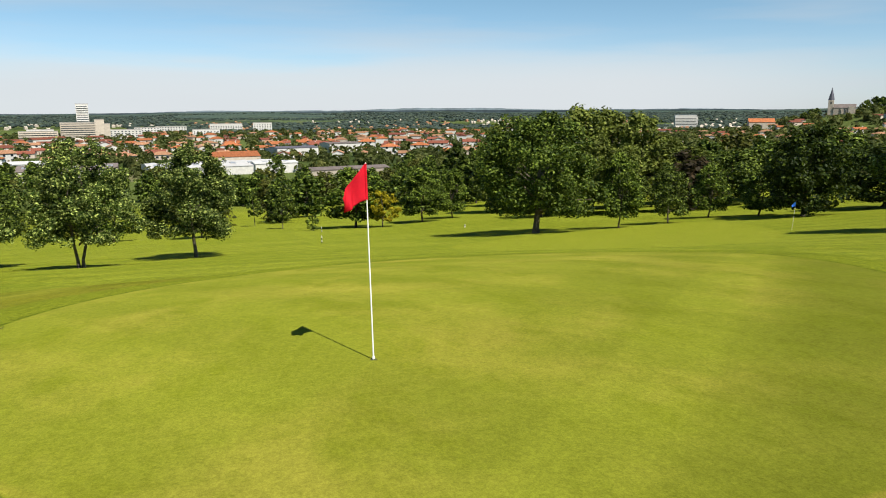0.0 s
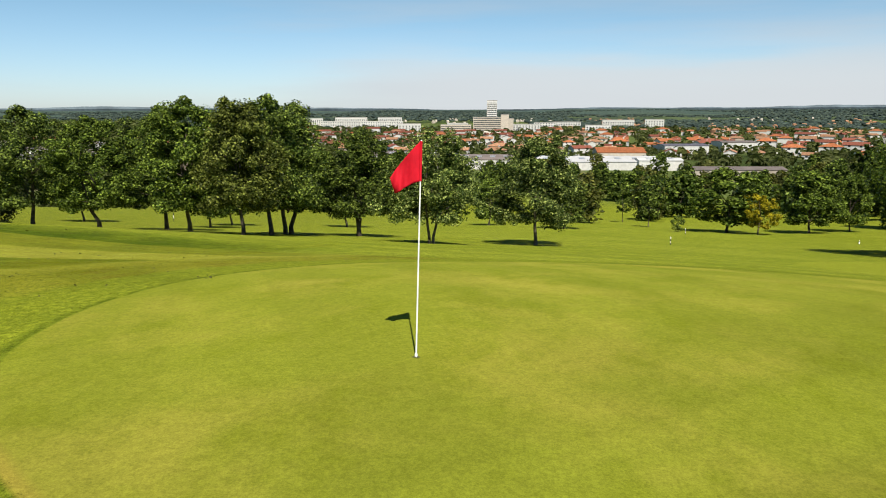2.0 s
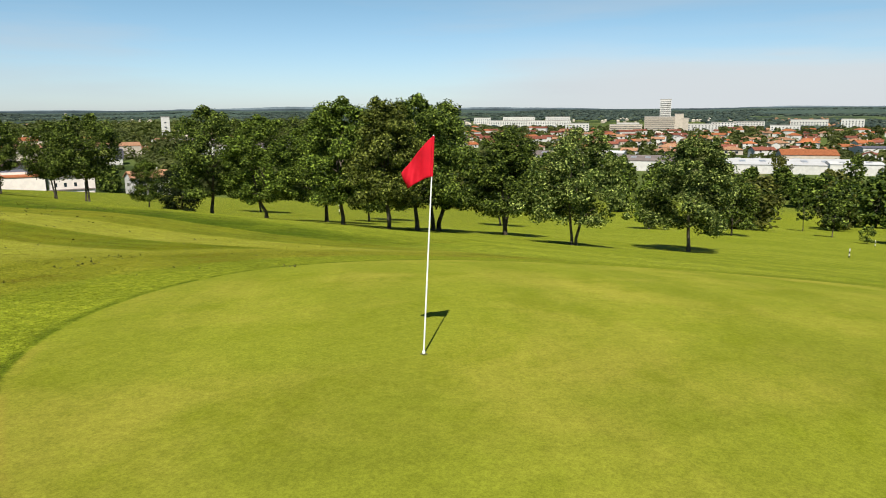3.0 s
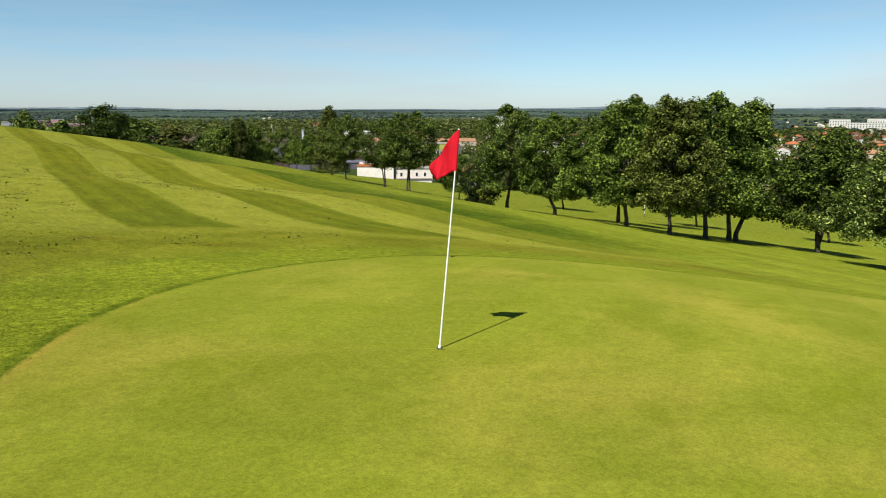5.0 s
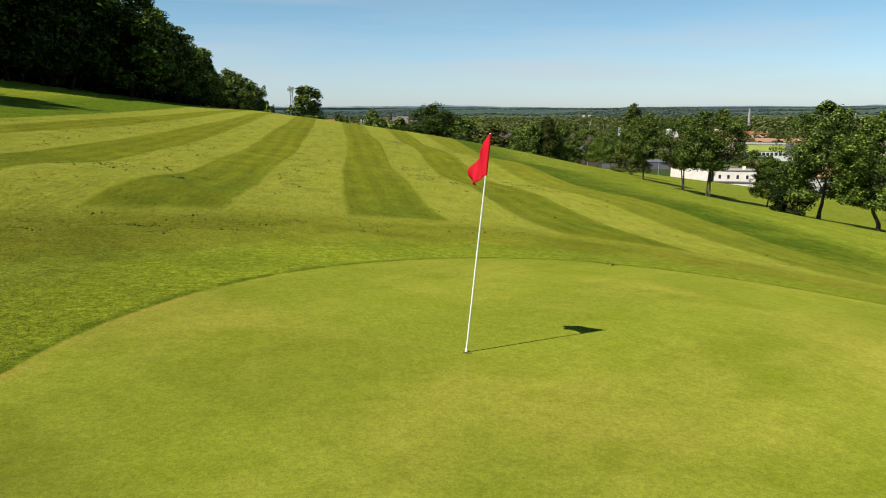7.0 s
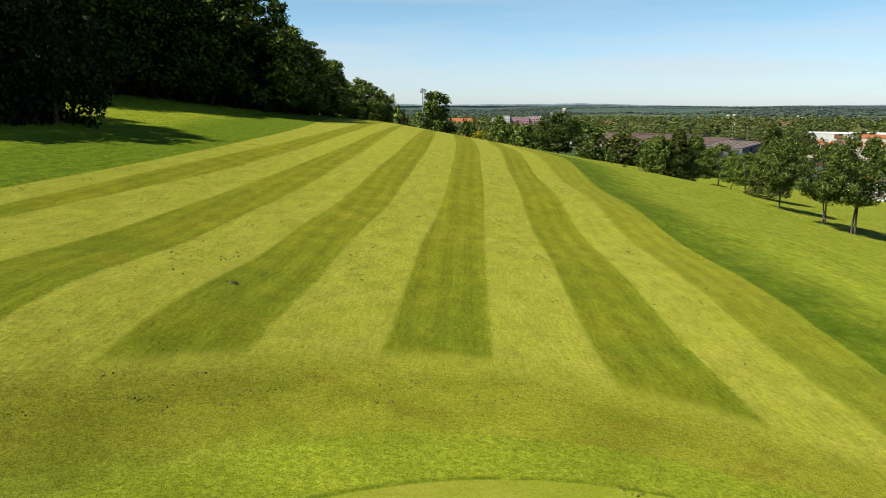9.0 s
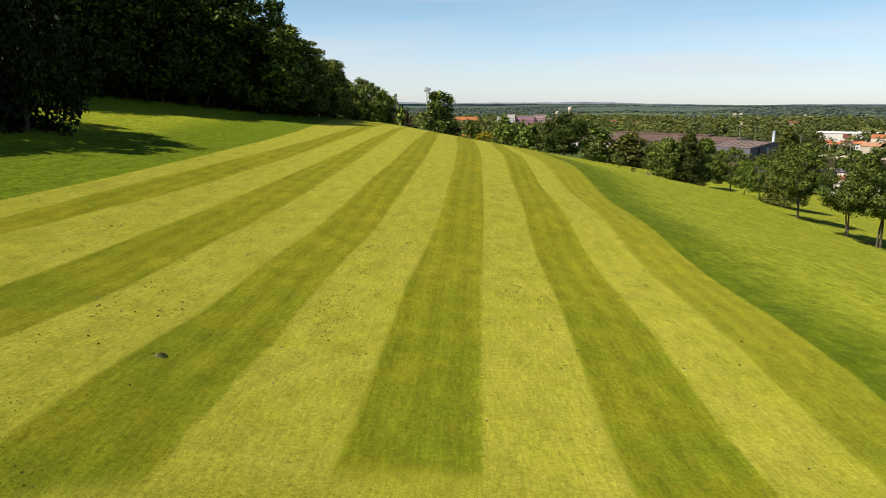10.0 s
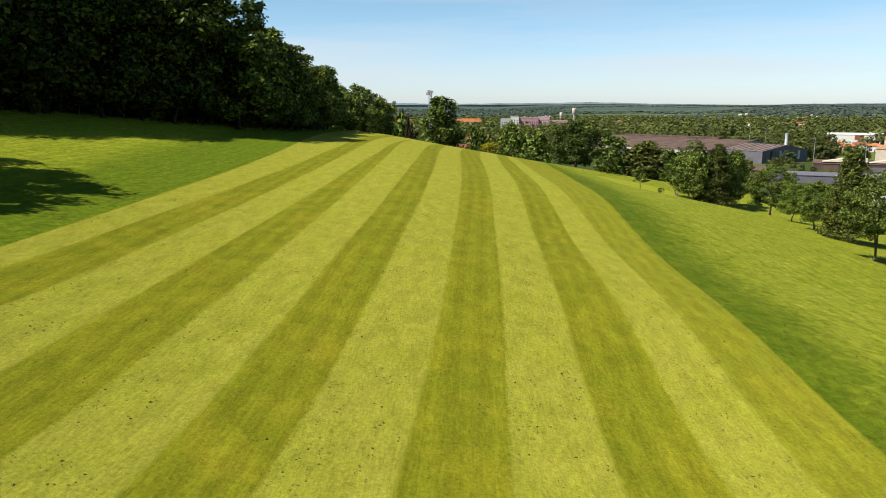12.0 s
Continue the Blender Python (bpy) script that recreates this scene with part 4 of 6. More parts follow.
# the wood on the hill's crest, and the tall trees past the ridge
rng = np.random.default_rng(5)
EDGE = ((-50, 80), (-38, 99), (-31, 108), (-24, 116), (-17, 124), (-12.5, 133), (-9, 146), (-7, 162), (-6, 180))
WOOD = "trees of the wood on the hill"
for i in range(len(EDGE) - 1):
    (xa, ya), (xb, yb) = EDGE[i], EDGE[i + 1]
    n = max(2, round(math.hypot(xb - xa, yb - ya) / 4.6))
    for k in range(n):
        t = (k + rng.uniform(-0.45, 0.45)) / n
        for row in range(5):
            off = -row * 6.0 + rng.uniform(-1.5, 1.5) - 0.8
            x, y = xa + (xb - xa) * t + off * 0.8, ya + (yb - ya) * t - off * 0.35
            h = float(np.interp(x + row * 4.8, (-40, -20, -12, -6), (24, 21, 14, 11))) * rng.uniform(0.80, 1.16)
            # sun and shade by leaf colour: dark crowns, brighter at the lit end
            plant("tall_in" if row > 0 else ("tall_a", "tall_b")[int(x > -17 or rng.uniform() < 0.15)], x, y, h, h * rng.uniform(0.56, 0.74), "tall broadleaf tree of a dense wood, sun and shade in its leaf colour", group=WOOD)
            # added shrubs that block bright gaps and darken the foot of the wood
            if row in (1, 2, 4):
                plant("under", x + 2, y - 2.5, rng.uniform(3.5, 6), rng.uniform(5, 7), "dark shrub added inside the wood to close gaps and deepen its shade", "shrub", "undergrowth of the wood")
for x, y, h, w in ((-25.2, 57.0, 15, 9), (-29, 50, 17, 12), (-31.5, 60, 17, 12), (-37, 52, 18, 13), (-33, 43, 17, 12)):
    plant("yew", x, y, h, w, "dense evergreen tree reaching down to the grass, shade put into its leaf colour", group=WOOD, z=gz(x, y) - 1.4)
for x, y, top, w in ((-0.8, 196.0, 12.6, 12.5), (-5.5, 200, 12.6, 12.0), (4.6, 200.0, 9.6, 8.5), (-9.0, 198, 13.4, 12), (2.4, 188.0, 7.6, 7.0), (-4.0, 187.0, 10.0, 9.0)):
    plant_to("crest", x, y, top, w, "rounded green tree at the end of the wood", WOOD)
plant("belt_c", 98, 190, 9, 7.2, "full tree in the belt below the slope", group=BELOW)
for kind, x, y, h, w in (("belt_b", 230, 253, 12, 10), ("belt_a", 236, 262, 13, 11), ("belt_c", 243, 281, 11, 11), ("belt_a", 250, 290, 15, 13), ("belt_b", 226, 268, 10, 9)):
    plant(kind, x, y, h, w, "full green tree beside the white farm", group="trees beside the farm")

# ---- valley: belts of trees ----
BUILT = []       # x, y, radius of ground taken by buildings


def free(x, y, gap=3.0):
    return all((x - a) ** 2 + (y - b) ** 2 > (r + gap) ** 2 for a, b, r in BUILT)


def polar(az, r):
    return r * math.sin(radians(az)), r * math.cos(radians(az))


# ---- buildings ----
def windows_on(ob, wide, deep, base, storeys, step, height=1.3, pane=1.2, rise=2.9, sides="fb", every=True):
    """Window panes set a little into the faces of a block centred on its own origin; built once per size."""
    bm = block(-pane / 2, -0.06, 0, pane / 2, 0.03, height)
    me = bpy.data.meshes.new("window")
    bm.to_mesh(me)
    bm.free()
    me.materials.append(M["pane"])
    n = max(1, int(wide / step))
    for s in range(storeys):
        z = base + s * rise
        for k in range(n):
            x = -wide / 2 + (k + 0.5) * wide / n
            for face in sides:
                w = new("window", me)
                w.parent = ob
                w.matrix_basis = pose(x, -deep / 2 if face == "f" else deep / 2, z, 0, 0, 0 if face == "f" else 180)
    return ob


def gable(wide, deep, h, rise, over=0.4, thick=0.25):
    bm = bmesh.new()
    for s in (-1, 1):
        a = [(-wide / 2 - over, 0, h + rise), (wide / 2 + over, 0, h + rise), (wide / 2 + over, s * (deep / 2 + over), h - rise * over / (deep / 2)), (-wide / 2 - over, s * (deep / 2 + over), h - rise * over / (deep / 2))]
        lo = [bm.verts.new(p) for p in a]
        hi = [bm.verts.new((p[0], p[1], p[2] + thick)) for p in a]
        bm.faces.new(lo if s < 0 else lo[::-1])
        bm.faces.new(hi[::-1] if s < 0 else hi)
        for k in range(4):
            bm.faces.new((lo[k], lo[(k + 1) % 4], hi[(k + 1) % 4], hi[k]))
    bmesh.ops.recalc_face_normals(bm, faces=bm.faces[:])
    return bm


def walls(wide, deep, h, rise):
    bm = bmesh.new()
    p = [(-wide / 2, -deep / 2), (wide / 2, -deep / 2), (wide / 2, deep / 2), (-wide / 2, deep / 2)]
    lo = [bm.verts.new((x, y, -1.0)) for x, y in p]
    hi = [bm.verts.new((x, y, h)) for x, y in p]
    for k in (0, 2):
        bm.faces.new((lo[k], lo[k + 1], hi[k + 1], hi[k]))
    for k in (1, 3):
        q = (k + 1) % 4
        top = bm.verts.new(((hi[k].co.x + hi[q].co.x) / 2, 0, h + rise))
        bm.faces.new((lo[k], lo[q], hi[q], top, hi[k]))
    return bm


def hip(wide, deep, h, rise, over=0.5):
    bm = bmesh.new()
    a = [bm.verts.new((sx * (wide / 2 + over), sy * (deep / 2 + over), h)) for sx, sy in ((-1, -1), (1, -1), (1, 1), (-1, 1))]
    r = max(0.2, wide / 2 - deep / 2)
    t0, t1 = bm.verts.new((-r, 0, h + rise)), bm.verts.new((r, 0, h + rise))
    bm.faces.new((a[0], a[1], t1, t0))
    bm.faces.new((a[2], a[3], t0, t1))
    bm.faces.new((a[1], a[2], t1))
    bm.faces.new((a[3], a[0], t0))
    bm.faces.new(a[::-1])
    return bm


def make_house(kind, wall, roof, wide, deep, h):
    ob = thing("house", 0, 0, -900)
    rise = deep * 0.21
    if kind == "gable":
        part("wall", walls(wide, deep, h, rise), M[wall], ob)
        part("roof", gable(wide, deep, h, rise), M[roof], ob)
    else:
        part("wall", block(-wide / 2, -deep / 2, -1, wide / 2, deep / 2, h), M[wall], ob)
        part("roof", hip(wide, deep, h, rise), M[roof], ob)
    part("chimney", block(wide * 0.22, -0.3, h, wide * 0.22 + 0.7, 0.4, h + rise + 0.9), M[wall], ob)
    windows_on(ob, wide * 0.9, deep, 1.0, 1 if h < 4 else 2, wide * 0.44, 1.4, 1.6, sides="f")
    part("door", block(-0.5, -deep / 2 - 0.04, 0, 0.5, -deep / 2 + 0.05, 2.1), M["wood"], ob)
    return ob


HOUSES = [make_house("gable", "render_white", "roof_orange", 12, 9, 3.2), make_house("gable", "render_cream", "roof_red", 13, 9, 3.4),
          make_house("hip", "render_white", "roof_orange", 13, 10, 5.4), make_house("hip", "render_cream", "roof_tan", 14, 10, 3.2),
          make_house("gable", "render_white", "roof_red", 16, 9, 5.4), make_house("gable", "render_white", "roof_tan", 11, 8, 5.6)]
HOUSE_LABELS = ["white house with an orange tiled gable roof", "cream house with a dark red tiled roof", "white two-storey house with an orange hipped roof",
                "cream bungalow with a tan hipped roof", "long white house with a red tiled roof", "narrow white house with a tan tiled roof"]


def house(k, x, y, turn, size=1.0, z=None):
    ob = copy_thing(HOUSES[k], pose(x, y, gz(x, y) if z is None else z, 0, 0, turn) @ Matrix.Scale(size, 4))
    tagged(ob, HOUSE_LABELS[k], "house", "houses of the town")
    BUILT.append((x, y, 8 * size))
    return ob


FAR = []         # far houses, joined into one mesh further down


def far_house(k, x, y, turn, size=1.0):
    FAR.append((k, x, y, turn, size))
    BUILT.append((x, y, 8 * size))


def build_far_town():
    """The houses of the far streets: walls and hipped or gabled roofs of five colours in one mesh."""
    verts, faces, marks = [], [], []
    for k, x, y, turn, size in FAR:
        wide, deep, high = ((12, 9, 3.2), (13, 9, 3.4), (13, 10, 5.4), (14, 10, 3.2), (16, 9, 5.4), (11, 8, 5.6))[k]
        m = pose(x, y, gz(x, y), 0, 0, turn) @ Matrix.Scale(size, 4)
        n, w, d, rise = len(verts), wide / 2, deep / 2, deep * 0.21
        ridge = w - d if k in (2, 3) else w + 0.4
        local = [(sx * w, sy * d, h) for h in (-1, high) for sx, sy in ((-1, -1), (1, -1), (1, 1), (-1, 1))]
        local += [(sx * (w + 0.4), sy * (d + 0.4), high) for sx, sy in ((-1, -1), (1, -1), (1, 1), (-1, 1))] + [(-ridge, 0, high + rise), (ridge, 0, high + rise)]
        verts += [tuple(m @ Vector(p)) for p in local]
        wall = [(0, 1, 5, 4), (1, 2, 6, 5), (2, 3, 7, 6), (3, 0, 4, 7)]
        roof = [(8, 9, 13, 12), (10, 11, 12, 13), (9, 10, 13), (11, 8, 12), (11, 10, 9, 8)]
        faces += [tuple(n + i for i in f) for f in wall + roof]
        marks += [(0, 1, 0, 1, 0, 0)[k]] * 4 + [(2, 3, 2, 4, 3, 4)[k]] * 5
    me = bpy.data.meshes.new("far_town")
    me.from_pydata(verts, [], faces)
    for name in ("render_white", "render_cream", "roof_orange", "roof_red", "roof_tan"):
        me.materials.append(M[name])
    me.polygons.foreach_set("material_index", marks)
    return tagged(new("far_town", me), "white and cream houses with tiled roofs in far streets", "houses", kind="stuff")


def flat_block(name, label, x, y, turn, wide, deep, h, wall, roof, storeys, step=4.0, category="building", bands=False, z=None, rise=2.9, group=""):
    """A flat-roofed block: body, parapet and rows of windows on both long faces."""
    ob = thing(name, x, y, gz(x, y) if z is None else z, turn)
    part("wall", block(-wide / 2, -deep / 2, -2, wide / 2, deep / 2, h), M[wall], ob)
    part("roof", block(-wide / 2 - 0.2, -deep / 2 - 0.2, h, wide / 2 + 0.2, deep / 2 + 0.2, h + 0.6), M[roof], ob)
    if bands:
        for s in range(storeys):
            for f in (-1, 1):
                part("window", block(-wide / 2 + 0.8, f * deep / 2 - 0.1, 1.6 + s * rise, wide / 2 - 0.8, f * deep / 2 + 0.1, 2.5 + s * rise), M["pane"], ob)
                part("balcony", block(-wide / 2 + 0.3, f * (deep / 2 + 0.3) - 0.3, 0.0 + s * rise, wide / 2 - 0.3, f * (deep / 2 + 0.3) + 0.3, 1.6 + s * rise), M[wall], ob)
    elif storeys:
        windows_on(ob, wide - 1, deep, 1.0, storeys, step, 1.4, step * 0.45, rise, "f")
    BUILT.append((x, y, max(wide, deep) * 0.5))
    return tagged(ob, label, category, group)


def hall(name, label, x, y, turn, wide, deep, h, wall, roof, rise=1.5, category="warehouse", lights=0, z=None):
    """A long shed with a low gable, skylights and a loading door."""
    ob = thing(name, x, y, gz(x, y) if z is None else z, turn)
    part("wall", walls(wide, deep, h, rise), M[wall], ob)
    part("roof", gable(wide, deep, h, rise, 0.3, 0.3), M[roof], ob)
    for k in range(lights):
        u = -wide / 2 + (k + 0.5) * wide / lights
        for s in (-1, 1):
            m = pose(u, s * deep * 0.25, h + rise * 0.5 + 0.42, -s * math.degrees(math.atan2(rise, deep / 2)))
            bm = block(-1.6, -deep * 0.06, -0.15, 1.6, deep * 0.06, 0.25)
            bm.transform(m)
            part("skylight", bm, M["steel"], ob)
    part("door", block(-wide * 0.1, -deep / 2 - 0.08, 0, wide * 0.02, -deep / 2 + 0.1, h * 0.6), M["sheet_blue"], ob)
    BUILT.append((x, y, max(wide, deep) * 0.52))
    return tagged(ob, label, category)


def facing(x, y):
    """The turn that sets a block's front to the hill."""
    return -math.degrees(math.atan2(x, y))


# the tower and the blocks of flats
tx, ty = 1100.0, 90.0
flat_block("tower_block", "tall white tower of flats above the town", tx, ty, facing(tx, ty), 15.5, 15.5, 49, "render_white", "concrete", 16, category="tower block", bands=True)
flat_block("apartment_block", "stepped cream block with balcony bands beside a tower", tx - 18, ty + 5, facing(tx, ty), 44, 14, 24, "render_cream", "concrete", 8, bands=True, category="apartment block")
flat_block("apartment_block", "plain white end block beside a tower", tx - 16, ty - 21, facing(tx, ty), 12, 14, 28, "render_cream", "concrete", 0, category="apartment block")
flat_block("apartment_block", "lower cream step of a stepped block", tx - 16, ty - 30, facing(tx, ty), 8, 14, 22, "render_cream", "concrete", 0, category="apartment block")
flat_block("apartment_block", "long low cream wing with balcony bands", tx - 30, ty + 52, facing(tx, ty), 46, 13, 13, "render_cream", "concrete", 4, bands=True, category="apartment block")
for x, y, w, h, s in ((1390, 420, 80, 13, 4), (1394, 335, 85, 13, 4), (1150, 150, 34, 14, 4), (1120, 40, 48, 13, 4), (1375, -30, 52, 12, 4), (1420, -130, 60, 15, 4), (1150, -75, 40, 11, 3), (1360, -190, 34, 17, 5), (1750, 500, 80, 15, 4), (1750, 400, 60, 15, 4), (1640, 560, 40, 15, 4), (1300, 10, 40, 12, 4), (1100, 220, 36, 14, 4)):
    flat_block("apartment_block", "long white block of flats with rows of windows", x, y, facing(x, y), w, 12, h, "render_white", "concrete", s, 4.5, "apartment block", group="white blocks of flats")
for x, y, w, h, s in ((1106, -962, 40, 26, 7), (1190, -1050, 26, 22, 6)):
    flat_block("apartment_block", "white block of flats with blue-grey balconies", x, y, facing(x, y) + 8, w, 13, h, "render_white", "steel", s, bands=True, category="apartment block")
# works and warehouses in the valley
hall("warehouse", "long white warehouse with skylights on a pale roof", 452, -30, 96, 76, 46, 5, "render_white", "roof_white", 1.8, lights=7)
hall("warehouse", "low white warehouse annexe with a flat roof", 437, -66, 96, 26, 14, 6, "render_white", "roof_white", 1.0, lights=2)
hall("warehouse", "grey-roofed shed with skylights and white walls", 440, 47, 92, 50, 28, 6, "render_white", "roof_sheet", 2.2, lights=6)
hall("warehouse", "grey-roofed shed with white walls", 470, 110, 95, 34, 24, 6, "render_white", "roof_sheet", 2.2, lights=4)
hall("warehouse", "white shed among the houses", 500, 80, 90, 30, 20, 6, "render_white", "roof_white", 1.2)
hall("warehouse", "white and grey sheet-metal shed", 600, -108, 100, 36, 22, 7, "render_white", "sheet_blue", 1.0, lights=0)
hall("warehouse", "pale shop building with a wide eave", 640, -158, 100, 30, 24, 8, "render_white", "roof_sheet", 1.0)
hall("warehouse", "shop pavilion with a broad orange roof", 520, -50, 95, 34, 24, 6, "render_cream", "roof_orange", 3.0, category="shop")
hall("warehouse", "low grey-brown shed behind the trees", 398, -100, 95, 52, 14, 4, "stone", "roof_sheet", 1.2)

# houses in loose streets
rng = np.random.default_rng(8)
for r, lo, hi, gap in ((545, 62, 116, 0.3), (585, 60, 118, 0.5), (630, 60, 120, 0.65), (680, 58, 122, 0.75), (735, 58, 124, 0.8), (795, 56, 126, 0.8), (860, 56, 128, 0.8), (930, 56, 128, 0.75), (1010, 58, 130, 0.7), (1100, 58, 130, 0.6), (1200, 58, 130, 0.5)):
    az = lo
    while az < hi:
        az += math.degrees(rng.uniform(16, 30) / r)
        x, y = polar(az, r + rng.uniform(-18, 18))
        if rng.uniform() < gap and free(x, y, 9):
            (house if r < 830 else far_house)(int(rng.integers(6)), x, y, facing(x, y) + rng.choice((0, 0, 90, 35)) + rng.uniform(-12, 12), rng.uniform(0.9, 1.35))
# the old town on the church's hill
for k in range(150):
    az, r = rng.uniform(127, 148), rng.uniform(700, 1130)
    x, y = polar(az, r)
    if free(x, y, 4) and not (139.8 < az < 143.2 and 800 < r < 960):
        (house if r < 800 else far_house)((1, 3, 5, 1, 3, 0)[int(rng.integers(6))], x, y, facing(x, y) + rng.uniform(-40, 40), rng.uniform(0.8, 1.1))
hall("town_hall", "large old house with a broad orange roof", *polar(136.4, 900), facing(*polar(136.4, 900)) + 10, 28, 14, 8, "render_cream", "roof_orange", 4.0, "large house")
# hamlets to the north
for az0, r0, n in ((4, 620, 5), (7, 700, 5), (30, 1350, 9), (21, 1450, 6), (37, 800, 5), (46, 720, 6), (52, 900, 8), (1, 520, 4)):
    for k in range(n):
        x, y = polar(az0 + rng.uniform(-2.2, 2.2), r0 + rng.uniform(-70, 70))
        if free(x, y, 8):
            house(int(rng.integers(6)), x, y, facing(x, y) + rng.uniform(-40, 40), rng.uniform(1.0, 1.4))
build_far_town()


def build_church(x, y):
    ob = thing("church", x, y, gz(x, y), facing(x, y), 0.63)
    part("nave", walls(34, 13, 11, 6), M["stone"], ob)
    part("roof", gable(34, 13, 11, 6), M["roof_sheet"], ob)
    part("tower", block(-26, -5, -2, -17, 5, 24, 0.3), M["stone"], ob)
    bm = bmesh.new()
    bmesh.ops.create_cone(bm, cap_ends=True, segments=8, radius1=5.2, radius2=0.1, depth=22, matrix=pose(-21.5, 0, 35))
    part("spire", bm, M["slate"], ob)
    for u in (-8, 0, 8):
        part("window", block(u - 0.8, -6.58, 4, u + 0.8, -6.4, 9), M["pane"], ob)
        part("buttress", block(u + 3, -8.2, -1, u + 4.2, -6.5, 8), M["stone"], ob)
    part("belfry_window", block(-22.4, -5.1, 17, -20.6, -4.9, 21), M["pane"], ob)
    part("transept", block(6, -9, -1, 15, 9, 13), M["stone"], ob)
    BUILT.append((x, y, 30))
    return tagged(ob, "old stone church with a pointed slate spire on a hill", "church")


build_church(*polar(141.7, 900))
for az, r, h in ((139.2, 905, 10), (139.6, 930, 12), (140.0, 940, 12), (143.0, 900, 13), (143.5, 915, 15), (144.0, 900, 15), (144.6, 905, 15), (142.6, 860, 8), (141.0, 850, 7), (140.2, 860, 7), (142.0, 850, 8)):
    plant("belt_b" if h > 9 else "belt_c", *polar(az, r), h, h * 0.95, "green tree beside the church on the hill", group="trees on the church hill")

# ---- the north side: farm, works, hospital, masts ----
def build_factory():
    """Long rusty-roofed works with a sheeted gable hall, sawtooth wing and a steel flue."""
    ob = hall("factory", "long works with a brown sheet roof and pale walls", 278, 640, -59, 150, 136, 6.0, "concrete", "roof_rust", 5.6, "factory", 0)
    part("roof_ridge", block(-60, -4, 11.2, 44, 4, 13.2), M["roof_rust"], ob)
    two = hall("factory", "gabled works hall with a ribbed brown roof", 288, 512, -72, 38, 44, 8.5, "sheet_blue", "roof_sheet", 3.8, "factory", 0)
    for k in range(8):
        for s in (-1, 1):
            bm = block(-0.8, -10.9, 0.0, 0.8, 10.9, 0.25)
            bm.transform(pose(-17 + k * 4.85, s * 11.1, 8.5 + 1.9 + 0.28, -s * math.degrees(math.atan2(3.8, 22))))
            part("roof_rib", bm, M["roof_rust"], two)
    for k in range(4):
        for u in (-19.1, 19.0):
            part("window", block(u, -14.5 + k * 9, 2.5, u + 0.1, -12.5 + k * 9, 8.5), M["render_white" if k % 2 else "pane"], two)
    saw = hall("factory", "low works with a white sawtooth roof", 322, 432, -34, 78, 30, 4, "roof_rust", "roof_rust", 1.4, "factory", 0)
    for k in range(5):
        bm = bmesh.new()
        a = [(-34 + k * 13, 0), (-22 + k * 13, 0), (-22 + k * 13, 3.0)]
        v0 = [bm.verts.new((x, -13.5, 5.2 + z * 0.8)) for x, z in a]
        v1 = [bm.verts.new((x, -6, 5.2 + z * 0.8)) for x, z in a]
        bm.faces.new(v0[::-1])
        bm.faces.new(v1)
        for i in range(3):
            bm.faces.new((v0[i], v0[(i + 1) % 3], v1[(i + 1) % 3], v1[i]))
        part("sawtooth", bm, M["render_cream"], saw)
    hall("warehouse", "low blue-grey shed in front of the works", 246, 372, -32, 60, 22, 4, "sheet_blue", "sheet_blue", 0.5, "warehouse")
    hall("warehouse", "low brown-roofed shed of the works", 205, 424, -28, 60, 30, 4, "roof_rust", "roof_rust", 1.4, "warehouse")
    flue = thing("factory_flue", 303.5, 510, gz(303.5, 510))
    v, f = tube([(0, 0, -1), (0, 0, 3), (0, 0, 3.2), (0, 0, 20)], [3.0, 3.0, 1.0, 1.0], 14)
    stack = part("shaft", mesh_np("shaft", v, f, M["steel"], True), None, flue)
    v, f = tube([(0, 0, 19.6), (0, 0, 20.3)], [1.15, 1.15], 14)
    part("rim", mesh_np("rim", v, f, M["steel"], True), None, stack)
    tagged(flue, "tall round steel flue beside the works", "chimney")


build_factory()
